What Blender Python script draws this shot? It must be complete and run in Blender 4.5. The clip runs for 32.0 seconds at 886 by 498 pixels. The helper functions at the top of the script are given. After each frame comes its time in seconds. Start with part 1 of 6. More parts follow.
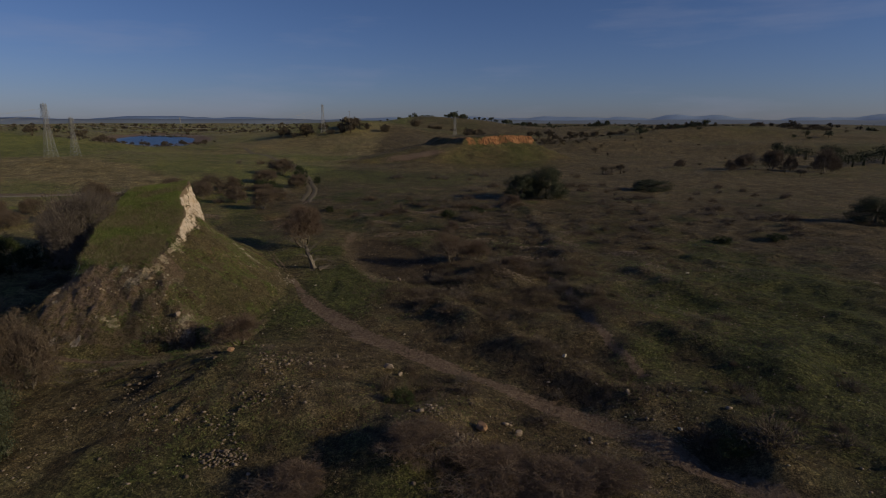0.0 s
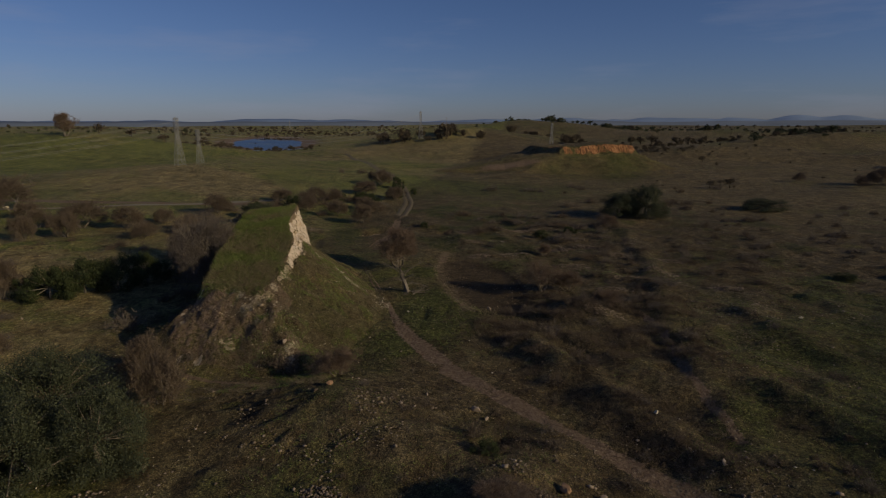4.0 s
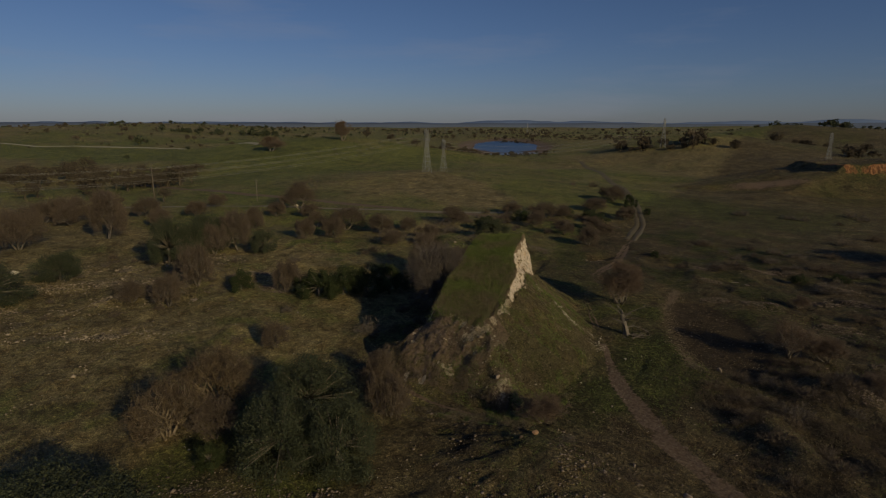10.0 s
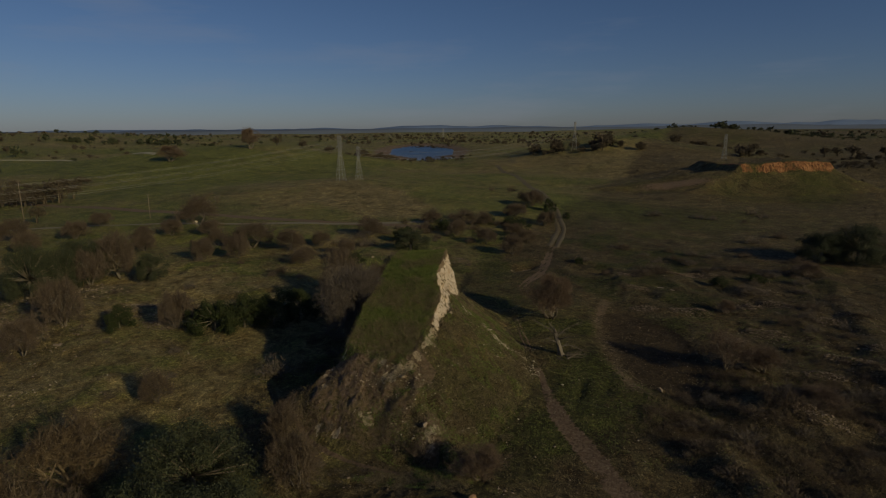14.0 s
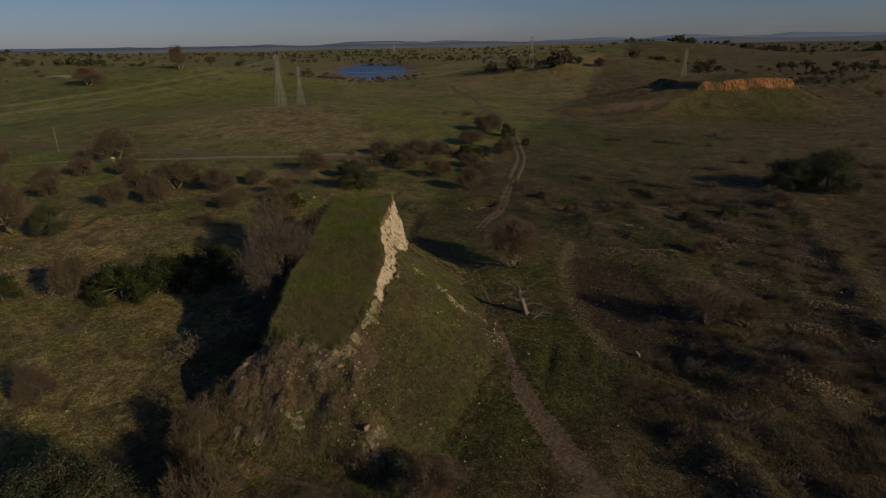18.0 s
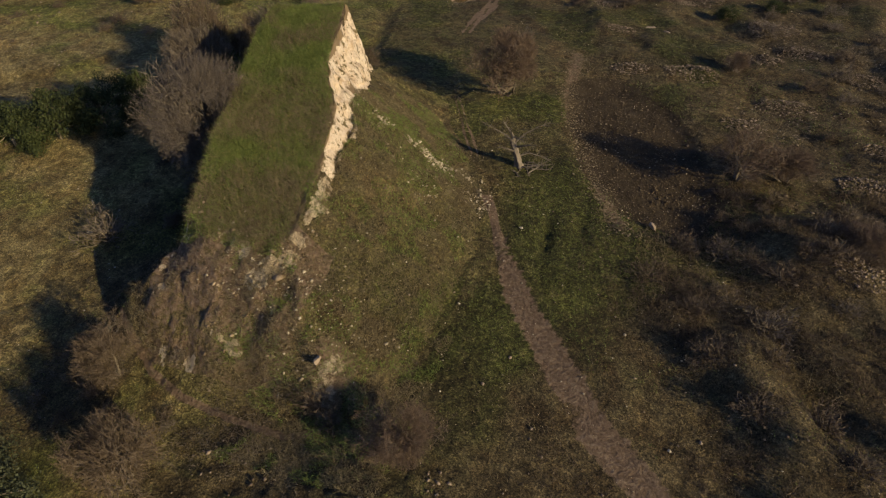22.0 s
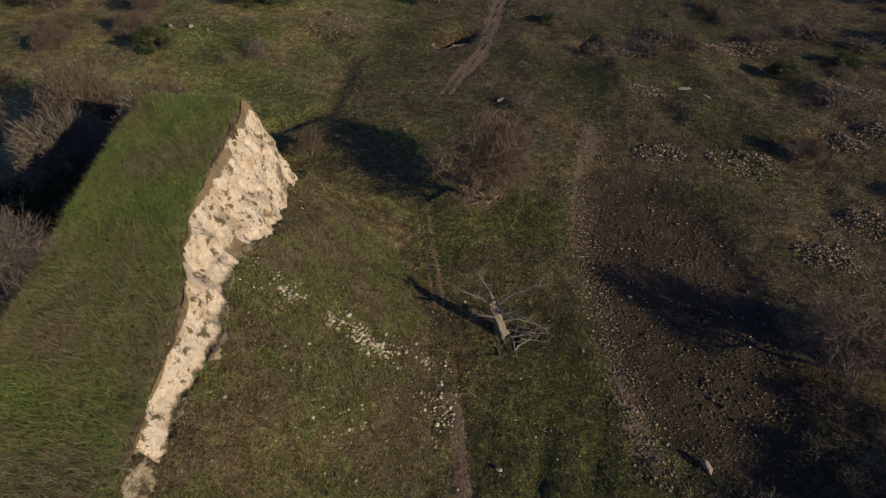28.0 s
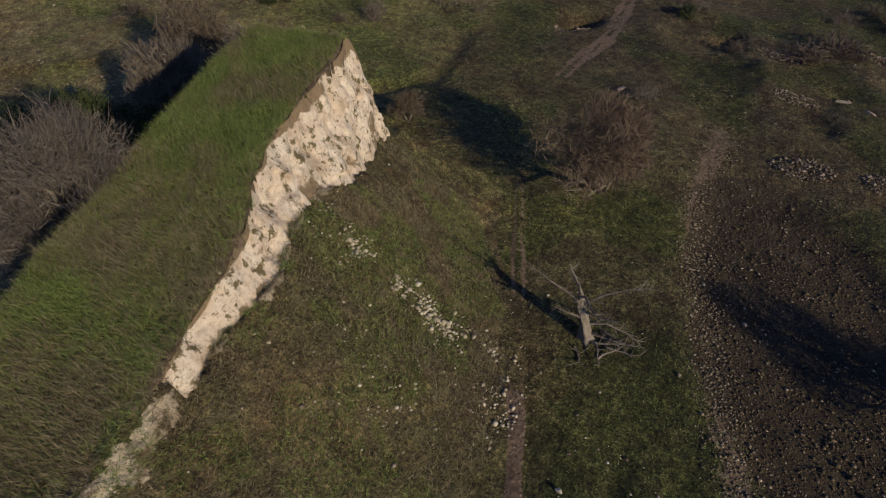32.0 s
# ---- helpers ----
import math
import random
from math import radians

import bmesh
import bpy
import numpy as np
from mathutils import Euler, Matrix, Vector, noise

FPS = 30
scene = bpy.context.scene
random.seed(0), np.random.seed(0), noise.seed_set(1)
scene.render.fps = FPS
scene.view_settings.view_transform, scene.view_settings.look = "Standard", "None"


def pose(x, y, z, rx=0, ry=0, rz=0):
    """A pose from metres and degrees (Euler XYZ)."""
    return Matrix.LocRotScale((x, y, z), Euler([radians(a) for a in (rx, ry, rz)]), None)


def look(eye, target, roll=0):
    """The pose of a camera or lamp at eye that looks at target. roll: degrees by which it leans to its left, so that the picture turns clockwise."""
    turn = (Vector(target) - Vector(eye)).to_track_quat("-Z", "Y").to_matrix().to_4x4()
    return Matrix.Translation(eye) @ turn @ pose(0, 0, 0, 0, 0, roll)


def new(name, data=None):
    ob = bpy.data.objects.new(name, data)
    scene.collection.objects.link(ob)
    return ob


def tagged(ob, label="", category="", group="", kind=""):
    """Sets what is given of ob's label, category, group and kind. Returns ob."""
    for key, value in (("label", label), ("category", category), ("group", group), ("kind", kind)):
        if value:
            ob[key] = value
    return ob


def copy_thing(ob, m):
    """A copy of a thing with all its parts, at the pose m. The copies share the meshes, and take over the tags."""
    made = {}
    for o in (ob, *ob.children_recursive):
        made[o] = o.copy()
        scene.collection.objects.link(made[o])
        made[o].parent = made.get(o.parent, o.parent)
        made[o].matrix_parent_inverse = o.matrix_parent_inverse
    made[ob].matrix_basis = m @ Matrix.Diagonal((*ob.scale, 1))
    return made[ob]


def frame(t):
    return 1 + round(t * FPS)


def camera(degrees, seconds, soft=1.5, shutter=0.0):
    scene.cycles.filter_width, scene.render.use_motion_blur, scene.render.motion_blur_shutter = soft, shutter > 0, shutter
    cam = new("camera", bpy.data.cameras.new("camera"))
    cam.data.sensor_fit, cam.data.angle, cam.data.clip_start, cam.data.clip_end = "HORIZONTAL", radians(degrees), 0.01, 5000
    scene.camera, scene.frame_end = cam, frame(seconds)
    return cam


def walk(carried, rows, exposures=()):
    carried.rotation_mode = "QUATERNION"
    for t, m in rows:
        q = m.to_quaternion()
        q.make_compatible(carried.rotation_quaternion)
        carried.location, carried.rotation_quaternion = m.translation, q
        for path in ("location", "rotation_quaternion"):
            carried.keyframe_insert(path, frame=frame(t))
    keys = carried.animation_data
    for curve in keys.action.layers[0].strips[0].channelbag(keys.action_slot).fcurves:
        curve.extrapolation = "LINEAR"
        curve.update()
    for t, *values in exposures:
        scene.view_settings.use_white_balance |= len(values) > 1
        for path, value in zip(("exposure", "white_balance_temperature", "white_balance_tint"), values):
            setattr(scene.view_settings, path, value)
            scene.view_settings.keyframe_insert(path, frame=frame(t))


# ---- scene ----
cam = camera(78.1, 32.0, soft=1.15)
METRES, EYE, TILT, LEAN, TURN = 100.0, 30.0, -13.1, -0.1, 0.0
ROWS = [
    (0.0, 0.0, 0.0, 0.0, 0.0, 0.0, -0.0),
    (0.5, -0.0004, -0.0016, 0.0062, 0.04, 0.03, 0.01),
    (1.0, -0.0005, -0.0038, 0.0121, 0.09, 0.07, 0.01),
    (1.5, -0.0005, -0.0064, 0.0188, 0.13, 0.08, 0.03),
    (2.0, -0.0003, -0.0086, 0.0276, 0.18, 0.13, 0.05),
    (2.5, 0.0001, -0.011, 0.0374, 0.21, 0.15, 0.08),
    (4.5, 0.0001, -0.0158, 0.0595, 15.56, -0.44, -3.51),
    (5.0, -0.0008, -0.0166, 0.0629, 22.37, -1.03, -5.14),
    (5.5, 0.0, -0.0164, 0.0669, 29.44, -1.83, -6.7),
    (6.0, 0.0021, -0.0161, 0.0713, 34.02, -2.44, -7.62),
    (6.5, 0.003, -0.0174, 0.0786, 35.69, -2.65, -7.96),
    (7.0, 0.0038, -0.0204, 0.0896, 36.96, -2.8, -8.2),
    (7.5, 0.0053, -0.024, 0.1027, 37.86, -2.88, -8.33),
    (8.0, 0.0066, -0.0251, 0.1092, 37.87, -2.83, -8.29),
    (8.5, 0.0075, -0.0267, 0.1124, 34.02, -2.17, -7.49),
    (9.0, 0.0063, -0.0281, 0.1154, 32.98, -1.96, -7.28),
    (9.5, 0.0058, -0.028, 0.1191, 32.93, -1.93, -7.23),
    (10.0, 0.0037, -0.0246, 0.1237, 33.02, -1.92, -7.21),
    (10.5, -0.0009, -0.017, 0.1277, 33.07, -1.88, -7.16),
    (11.0, -0.0071, -0.0057, 0.1302, 33.08, -1.8, -7.14),
    (11.5, -0.0152, 0.0074, 0.1329, 32.94, -1.72, -7.06),
    (12.0, -0.0233, 0.0214, 0.136, 32.6, -1.64, -6.93),
    (12.5, -0.0313, 0.0373, 0.1391, 31.01, -1.38, -6.5),
    (13.0, -0.039, 0.0522, 0.1426, 28.46, -1.02, -5.86),
    (13.5, -0.0466, 0.0668, 0.1461, 26.32, -0.72, -5.32),
    (14.0, -0.0533, 0.0827, 0.1504, 24.67, -0.51, -4.88),
    (14.5, -0.0602, 0.0997, 0.1547, 23.58, -0.37, -4.58),
    (16.5, -0.0845, 0.1727, 0.1761, 22.87, -0.2, -4.17),
    (17.0, -0.0906, 0.1915, 0.1799, 21.6, -1.85, -3.86),
    (17.5, -0.0969, 0.2117, 0.1855, 20.69, -5.18, -3.63),
    (18.0, -0.103, 0.2326, 0.1915, 20.1, -8.3, -3.49),
    (18.5, -0.109, 0.2541, 0.1975, 19.7, -11.33, -3.4),
    (19.0, -0.1154, 0.2765, 0.2037, 19.45, -14.35, -3.35),
    (19.5, -0.1213, 0.2988, 0.2098, 19.29, -17.33, -3.31),
    (20.0, -0.1285, 0.322, 0.2163, 19.12, -20.31, -3.33),
    (20.5, -0.1353, 0.3462, 0.2225, 18.97, -23.19, -3.34),
    (21.0, -0.1424, 0.3707, 0.229, 18.85, -26.07, -3.36),
    (21.5, -0.1483, 0.3961, 0.2354, 18.84, -28.84, -3.33),
    (22.0, -0.1563, 0.4232, 0.2438, 18.74, -31.18, -3.38),
    (22.5, -0.1626, 0.4491, 0.2505, 18.75, -31.17, -3.36),
    (23.0, -0.1695, 0.4755, 0.2573, 18.74, -31.23, -3.41),
    (23.5, -0.1758, 0.5023, 0.264, 18.79, -31.25, -3.4),
    (24.0, -0.1808, 0.5293, 0.2705, 18.85, -31.27, -3.38),
    (24.5, -0.1854, 0.557, 0.277, 18.91, -31.31, -3.36),
    (25.0, -0.1898, 0.5863, 0.2831, 18.96, -31.34, -3.33),
    (25.5, -0.1941, 0.6166, 0.289, 18.99, -31.35, -3.29),
    (26.0, -0.1989, 0.6475, 0.2944, 18.94, -31.39, -3.26),
    (26.5, -0.2038, 0.6783, 0.2981, 18.94, -31.38, -3.25),
    (28.5, -0.2047, 0.7359, 0.2832, 19.78, -31.53, -3.33),
    (29.0, -0.2059, 0.7399, 0.2762, 19.43, -31.49, -3.32),
    (29.5, -0.2088, 0.7435, 0.2693, 18.49, -31.4, -3.18),
    (30.0, -0.2115, 0.747, 0.2628, 18.06, -31.34, -3.16),
    (30.5, -0.2135, 0.7505, 0.2569, 18.11, -31.31, -3.2),
    (31.0, -0.2152, 0.7538, 0.2518, 20.22, -31.4, -3.75),
    (31.5, -0.2155, 0.7574, 0.2484, 25.05, -31.85, -4.99),
    (32.0, -0.2157, 0.7609, 0.2449, 32.09, -32.64, -6.7),
]
EXPOSURES = [(0.0, -0.92, 6500, 10), (5.0, -1.02, 6850, 8), (8.0, -1.15, 7000, 6), (13.0, -1.25, 7250, 1), (16.5, -1.38, 7350, 0), (17.5, -1.24, 7450, 4), (18.5, -0.72, 7500, 7), (19.5, -0.20, 7500, 8), (20.5, 0.06, 7450, 7), (22.5, 0.15, 7250, 8), (25.0, 0.12, 6850, 10), (28.5, 0.0, 6350, 10), (31.0, -0.04, 6100, 11), (32.0, -0.14, 6000, 11)]
walk(cam, [(t, pose(0, 0, EYE, TILT, LEAN, TURN) @ pose(METRES * x, METRES * y, METRES * z, 90 + pitch, roll, yaw)) for t, x, y, z, yaw, pitch, roll in ROWS], EXPOSURES)

# ---- light ----
SUN_DIR = Vector((0.897, -0.280, 0.342)).normalized()
sun_data = bpy.data.lights.new("sun", "SUN")
sun_data.energy, sun_data.angle, sun_data.color = 4.2, radians(0.55), (1.0, 0.85, 0.55)
sun = new("sun", sun_data)
sun.matrix_world = look((300, -100, 200), Vector((300, -100, 200)) - SUN_DIR)
world = bpy.data.worlds.new("sky")
scene.world = world
world.use_nodes = True
wn, wl = world.node_tree.nodes, world.node_tree.links
sky = wn.new("ShaderNodeTexSky")
sky.sky_type, sky.sun_disc = "NISHITA", False
sky.sun_elevation = math.asin(SUN_DIR.z)
sky.sun_rotation = math.atan2(SUN_DIR.x, SUN_DIR.y)
sky.altitude, sky.air_density, sky.dust_density, sky.ozone_density = 60, 1.0, 0.35, 3.0
tint = wn.new("ShaderNodeMix")
tint.data_type, tint.blend_type = "RGBA", "MULTIPLY"
tint.inputs[0].default_value, tint.inputs[7].default_value = 1.0, (0.81, 0.95, 1.33, 1)
wl.new(sky.outputs[0], tint.inputs[6])
dirn = wn.new("ShaderNodeTexCoord")
flat_map = wn.new("ShaderNodeMapping")
flat_map.inputs["Scale"].default_value = (1.6, 1.6, 11.0)
veil = wn.new("ShaderNodeTexNoise")
veil.inputs["Scale"].default_value, veil.inputs["Detail"].default_value, veil.inputs["Roughness"].default_value = 1.7, 6.0, 0.58
thin = wn.new("ShaderNodeMapRange")
for k, v in enumerate((0.52, 0.85, 0.0, 0.30)):
    thin.inputs[k + 1].default_value = v
haze = wn.new("ShaderNodeMix")
haze.data_type = "RGBA"
haze.inputs[7].default_value = (7.0, 7.4, 8.6, 1)
wl.new(dirn.outputs["Generated"], flat_map.inputs["Vector"])
wl.new(flat_map.outputs[0], veil.inputs["Vector"])
wl.new(veil.outputs[0], thin.inputs[0])
wl.new(thin.outputs[0], haze.inputs[0])
wl.new(tint.outputs[2], haze.inputs[6])
height_of = wn.new("ShaderNodeSeparateXYZ")
wl.new(dirn.outputs["Generated"], height_of.inputs[0])
low_sky = wn.new("ShaderNodeMapRange")
for k, v in enumerate((0.0, 0.34, 0.75, 0.0)):
    low_sky.inputs[k + 1].default_value = v
wl.new(height_of.outputs[2], low_sky.inputs[0])
blue = wn.new("ShaderNodeMix")
blue.data_type, blue.blend_type = "RGBA", "MULTIPLY"
blue.inputs[7].default_value = (1.00, 0.95, 1.20, 1)
wl.new(low_sky.outputs[0], blue.inputs[0])
wl.new(haze.outputs[2], blue.inputs[6])
wl.new(blue.outputs[2], wn["Background"].inputs[0])
wn["Background"].inputs[1].default_value = 0.070


# ---- noise and small tools ----
def lattice(ix, iy, seed):
    h = (ix.astype(np.int64) * 374761393 + iy.astype(np.int64) * 668265263 + seed * 974711) & 0x7FFFFFFF
    h = ((h ^ (h >> 13)) * 1274126177) & 0x7FFFFFFF
    return ((h ^ (h >> 16)) & 0xFFFF) / 32767.5 - 1.0


def vnoise(x, y, seed=0):
    x, y = np.asarray(x, float), np.asarray(y, float)
    ix, iy = np.floor(x), np.floor(y)
    fx, fy = x - ix, y - iy
    u, v = fx * fx * (3 - 2 * fx), fy * fy * (3 - 2 * fy)
    a, b = lattice(ix, iy, seed), lattice(ix + 1, iy, seed)
    c, d = lattice(ix, iy + 1, seed), lattice(ix + 1, iy + 1, seed)
    return (a * (1 - u) + b * u) * (1 - v) + (c * (1 - u) + d * u) * v


def fbm(x, y, size, octaves=4, seed=0, gain=0.5):
    out, amp, total = 0.0, 1.0, 0.0
    for k in range(octaves):
        ang = 0.6 * k + seed
        cx, sx = math.cos(ang), math.sin(ang)
        out = out + amp * vnoise((cx * x - sx * y) / size + 17.3 * k, (sx * x + cx * y) / size - 9.1 * k, seed + 31 * k)
        total += amp
        amp *= gain
        size /= 2.03
    return out / total


def smooth(a, b, x):
    t = np.clip((x - a) / (b - a), 0, 1)
    return t * t * (3 - 2 * t)


def hill(x, y, cx, cy, rx, ry, turn=0.0):
    c, s = math.cos(radians(turn)), math.sin(radians(turn))
    u, v = (c * (x - cx) + s * (y - cy)) / rx, (-s * (x - cx) + c * (y - cy)) / ry
    return np.exp(-(u * u + v * v))


def along(x, y, line):
    """Distance from a line of points, and how far along it, in metres."""
    best, run, at = np.full(np.shape(x), 1e9), np.zeros(np.shape(x)), 0.0
    for (ax, ay), (bx, by) in zip(line, line[1:]):
        length = math.hypot(bx - ax, by - ay)
        t = np.clip(((x - ax) * (bx - ax) + (y - ay) * (by - ay)) / length**2, 0, 1)
        d = np.hypot(x - ax - t * (bx - ax), y - ay - t * (by - ay))
        run = np.where(d < best, at + t * length, run)
        best = np.minimum(best, d)
        at += length
    return best, run


# ---- the lie of the land ----
TRACK = [(34, 30), (21, 46), (8, 57), (-4, 66.5), (-12, 73), (-18, 81), (-21.5, 86), (-24.2, 91), (-27.4, 98), (-31.4, 105.4), (-33.5, 110.3), (-36.3, 115.6), (-40.4, 124), (-44, 134), (-47.2, 145.5), (-47, 156.8), (-46, 165.6), (-48, 179), (-51, 200), (-56, 235), (-70, 280), (-92, 335), (-122, 400), (-152, 470), (-200, 560)]
PATH_SOUTH = [(-58.5, 69.6), (-51.8, 65.3), (-47.4, 64.0), (-42.3, 63.6), (-36.2, 63.4), (-33.5, 64.5)]
PATH_EAST = [(17.5, 108), (22.0, 97.1), (21.8, 77.6), (22.8, 66.9), (23.9, 60)]
ROAD_WEST = [(-420, 205), (-330, 195), (-260, 196), (-200, 200), (-150, 204), (-110, 215)]
LAKE = (-575, 1110, 315, 74, 117.4)
WATER = -5.0

# the mound: south to north, the west rim, the cliff's edge and foot, the talus' end
MY = [56, 66, 72, 75, 78, 80, 82.5, 84.5, 86.5, 88.5, 91, 93.5, 97, 101, 104.5, 108, 112, 116, 124, 132]
MW = [-48.0, -50.0, -51.0, -52.0, -53.0, -53.5, -54.1, -54.8, -55.4, -56.0, -56.7, -57.6, -59.0, -60.3, -61.5, -62.5, -63.5, -64.0, -64.0, -64.0]
ME = [-41, -41, -41, -41, -41, -41.3, -42.2, -42.0, -42.3, -42.7, -43.4, -44.4, -46.6, -48.2, -49.5, -50.6, -51.8, -52.5, -53, -53]
MF = [-40, -40, -40, -39.8, -39.7, -39.6, -40.2, -41.2, -41.2, -41.7, -41.8, -42.5, -44.6, -46.1, -46.3, -48.0, -49.8, -51, -52, -52]
MB = [-27.0, -28.0, -29.0, -28.5, -28.0, -28.0, -28.0, -28.0, -28.0, -28.0, -28.0, -28.3, -29.0, -31.0, -32.6, -34.0, -37.0, -40.0, -43.0, -44.0]
ZW = [9.0, 9.4, 9.8, 10.0, 10.5, 11.2, 12.1, 12.6, 13.1, 13.4, 13.8, 14.2, 14.8, 15.3, 15.8, 16.2, 16.4, 16.4, 16.0, 16.0]
ZE = [9, 9.4, 9.8, 10.2, 11, 11.5, 12.2, 12.7, 13.2, 13.6, 14.3, 15, 16, 16.7, 17.2, 17.6, 18, 17.8, 17, 17]
ZF = [8.5, 8.8, 9, 9.2, 10, 10.4, 10.8, 11.4, 11.8, 12.2, 12.2, 12.6, 13, 12.6, 10.8, 10.2, 9.5, 8, 6, 6]


def warped(x, y):
    """The wavering of the mound's outlines."""
    return x + 0.75 * fbm(x, y, 4.0, 4, 41), y + 0.8 * fbm(x, y, 4.0, 4, 43)


def mound_height(x, y):
    u, v = warped(x, y)
    wx = u - x
    w, e, f, b = (np.interp(v, MY, k) for k in (MW, ME, MF, MB))
    zw, ze, zf = (np.interp(v, MY, k) for k in (ZW, ZE, ZF))
    crag = fbm(x, y, 2.2, 4, 47)
    face = np.clip((u - e) / (f - e + 1e-6), 0, 1)
    z = np.where(u < w, zw - (w - u) * (2.4 + 0.6 * crag) * (0.4 + 0.6 * smooth(72.5, 78, v)), 0.0)
    z = np.where((u >= w) & (u < e), zw + (ze - zw) * (u - w) / (e - w), z)
    z = np.where((u >= e) & (u < f), ze + (zf - ze) * face, z)
    z = z + np.where((u > e - 0.3) & (u < f + 0.5), 0.7 * crag, 0.0)
    run = np.clip((u - f) / (b - f), 0, 4)
    z = np.where(u >= f, zf + (0.8 - zf) * np.minimum(run, 1.0) ** 0.9 - 3.0 * np.maximum(run - 1, 0), z)
    z = np.where((u > e - 0.2) & (u < f) & (v > 84.8), np.minimum(z, zf - 0.35), z)
    south = np.interp(y + 1.2 * wx - 0.35 * np.maximum(-50 - x, 0), [50, 58, 63, 65, 66.5, 68.6, 73.2, 74.3, 76, 80, 84], [-3, -1, 0.2, 0.8, 2.0, 4.2, 8.0, 9.2, 10.6, 15, 24]) + 1.1 * crag * smooth(66, 72, y) * (1 - smooth(77, 79, y))
    north = np.interp(y + 0.6 * wx, [108, 112.5, 114, 117, 123, 130], [24, 19.2, 15, 8, 1.0, -6])
    return np.minimum(np.minimum(z, south), north) + 0.36 * fbm(x, y, 2.0, 5, 53, 0.65)


RIM = [(-24.5, 147), (-23.9, 138), (-23.3, 130.4), (-20.3, 121.4), (-17.4, 113.2), (-14.8, 106.2), (-12.5, 100.5)]


def bank_axes(x, y):
    """Along the orange face and back from it, in metres."""
    c, s = math.cos(radians(26)), math.sin(radians(26))
    return c * (x - 43) + s * (y - 421), -s * (x - 43) + c * (y - 421)


def mesa(x, y):
    """How far outside the flat top of the orange bank, in metres."""
    u, v = bank_axes(x, y)
    u = u + 3 * fbm(x, y, 25, 3, 11)
    m = np.maximum.reduce([np.where(u < 0, 0.55 * (-u - 30), u - 28), -v + 3 * fbm(x, y, 20, 3, 12), v - 55])
    return m + 1.6 * fbm(x, y, 8, 4, 13) + 1.3 * np.abs(fbm(x, y, 4, 3, 17))


def pond(x, y):
    return smooth(1.25, 0.75, np.hypot((0.927 * (x + 12.2) + 0.375 * (y - 121)) / 9.0, (-0.375 * (x + 12.2) + 0.927 * (y - 121)) / 21.0) + 0.12 * fbm(x, y, 7, 3, 35))


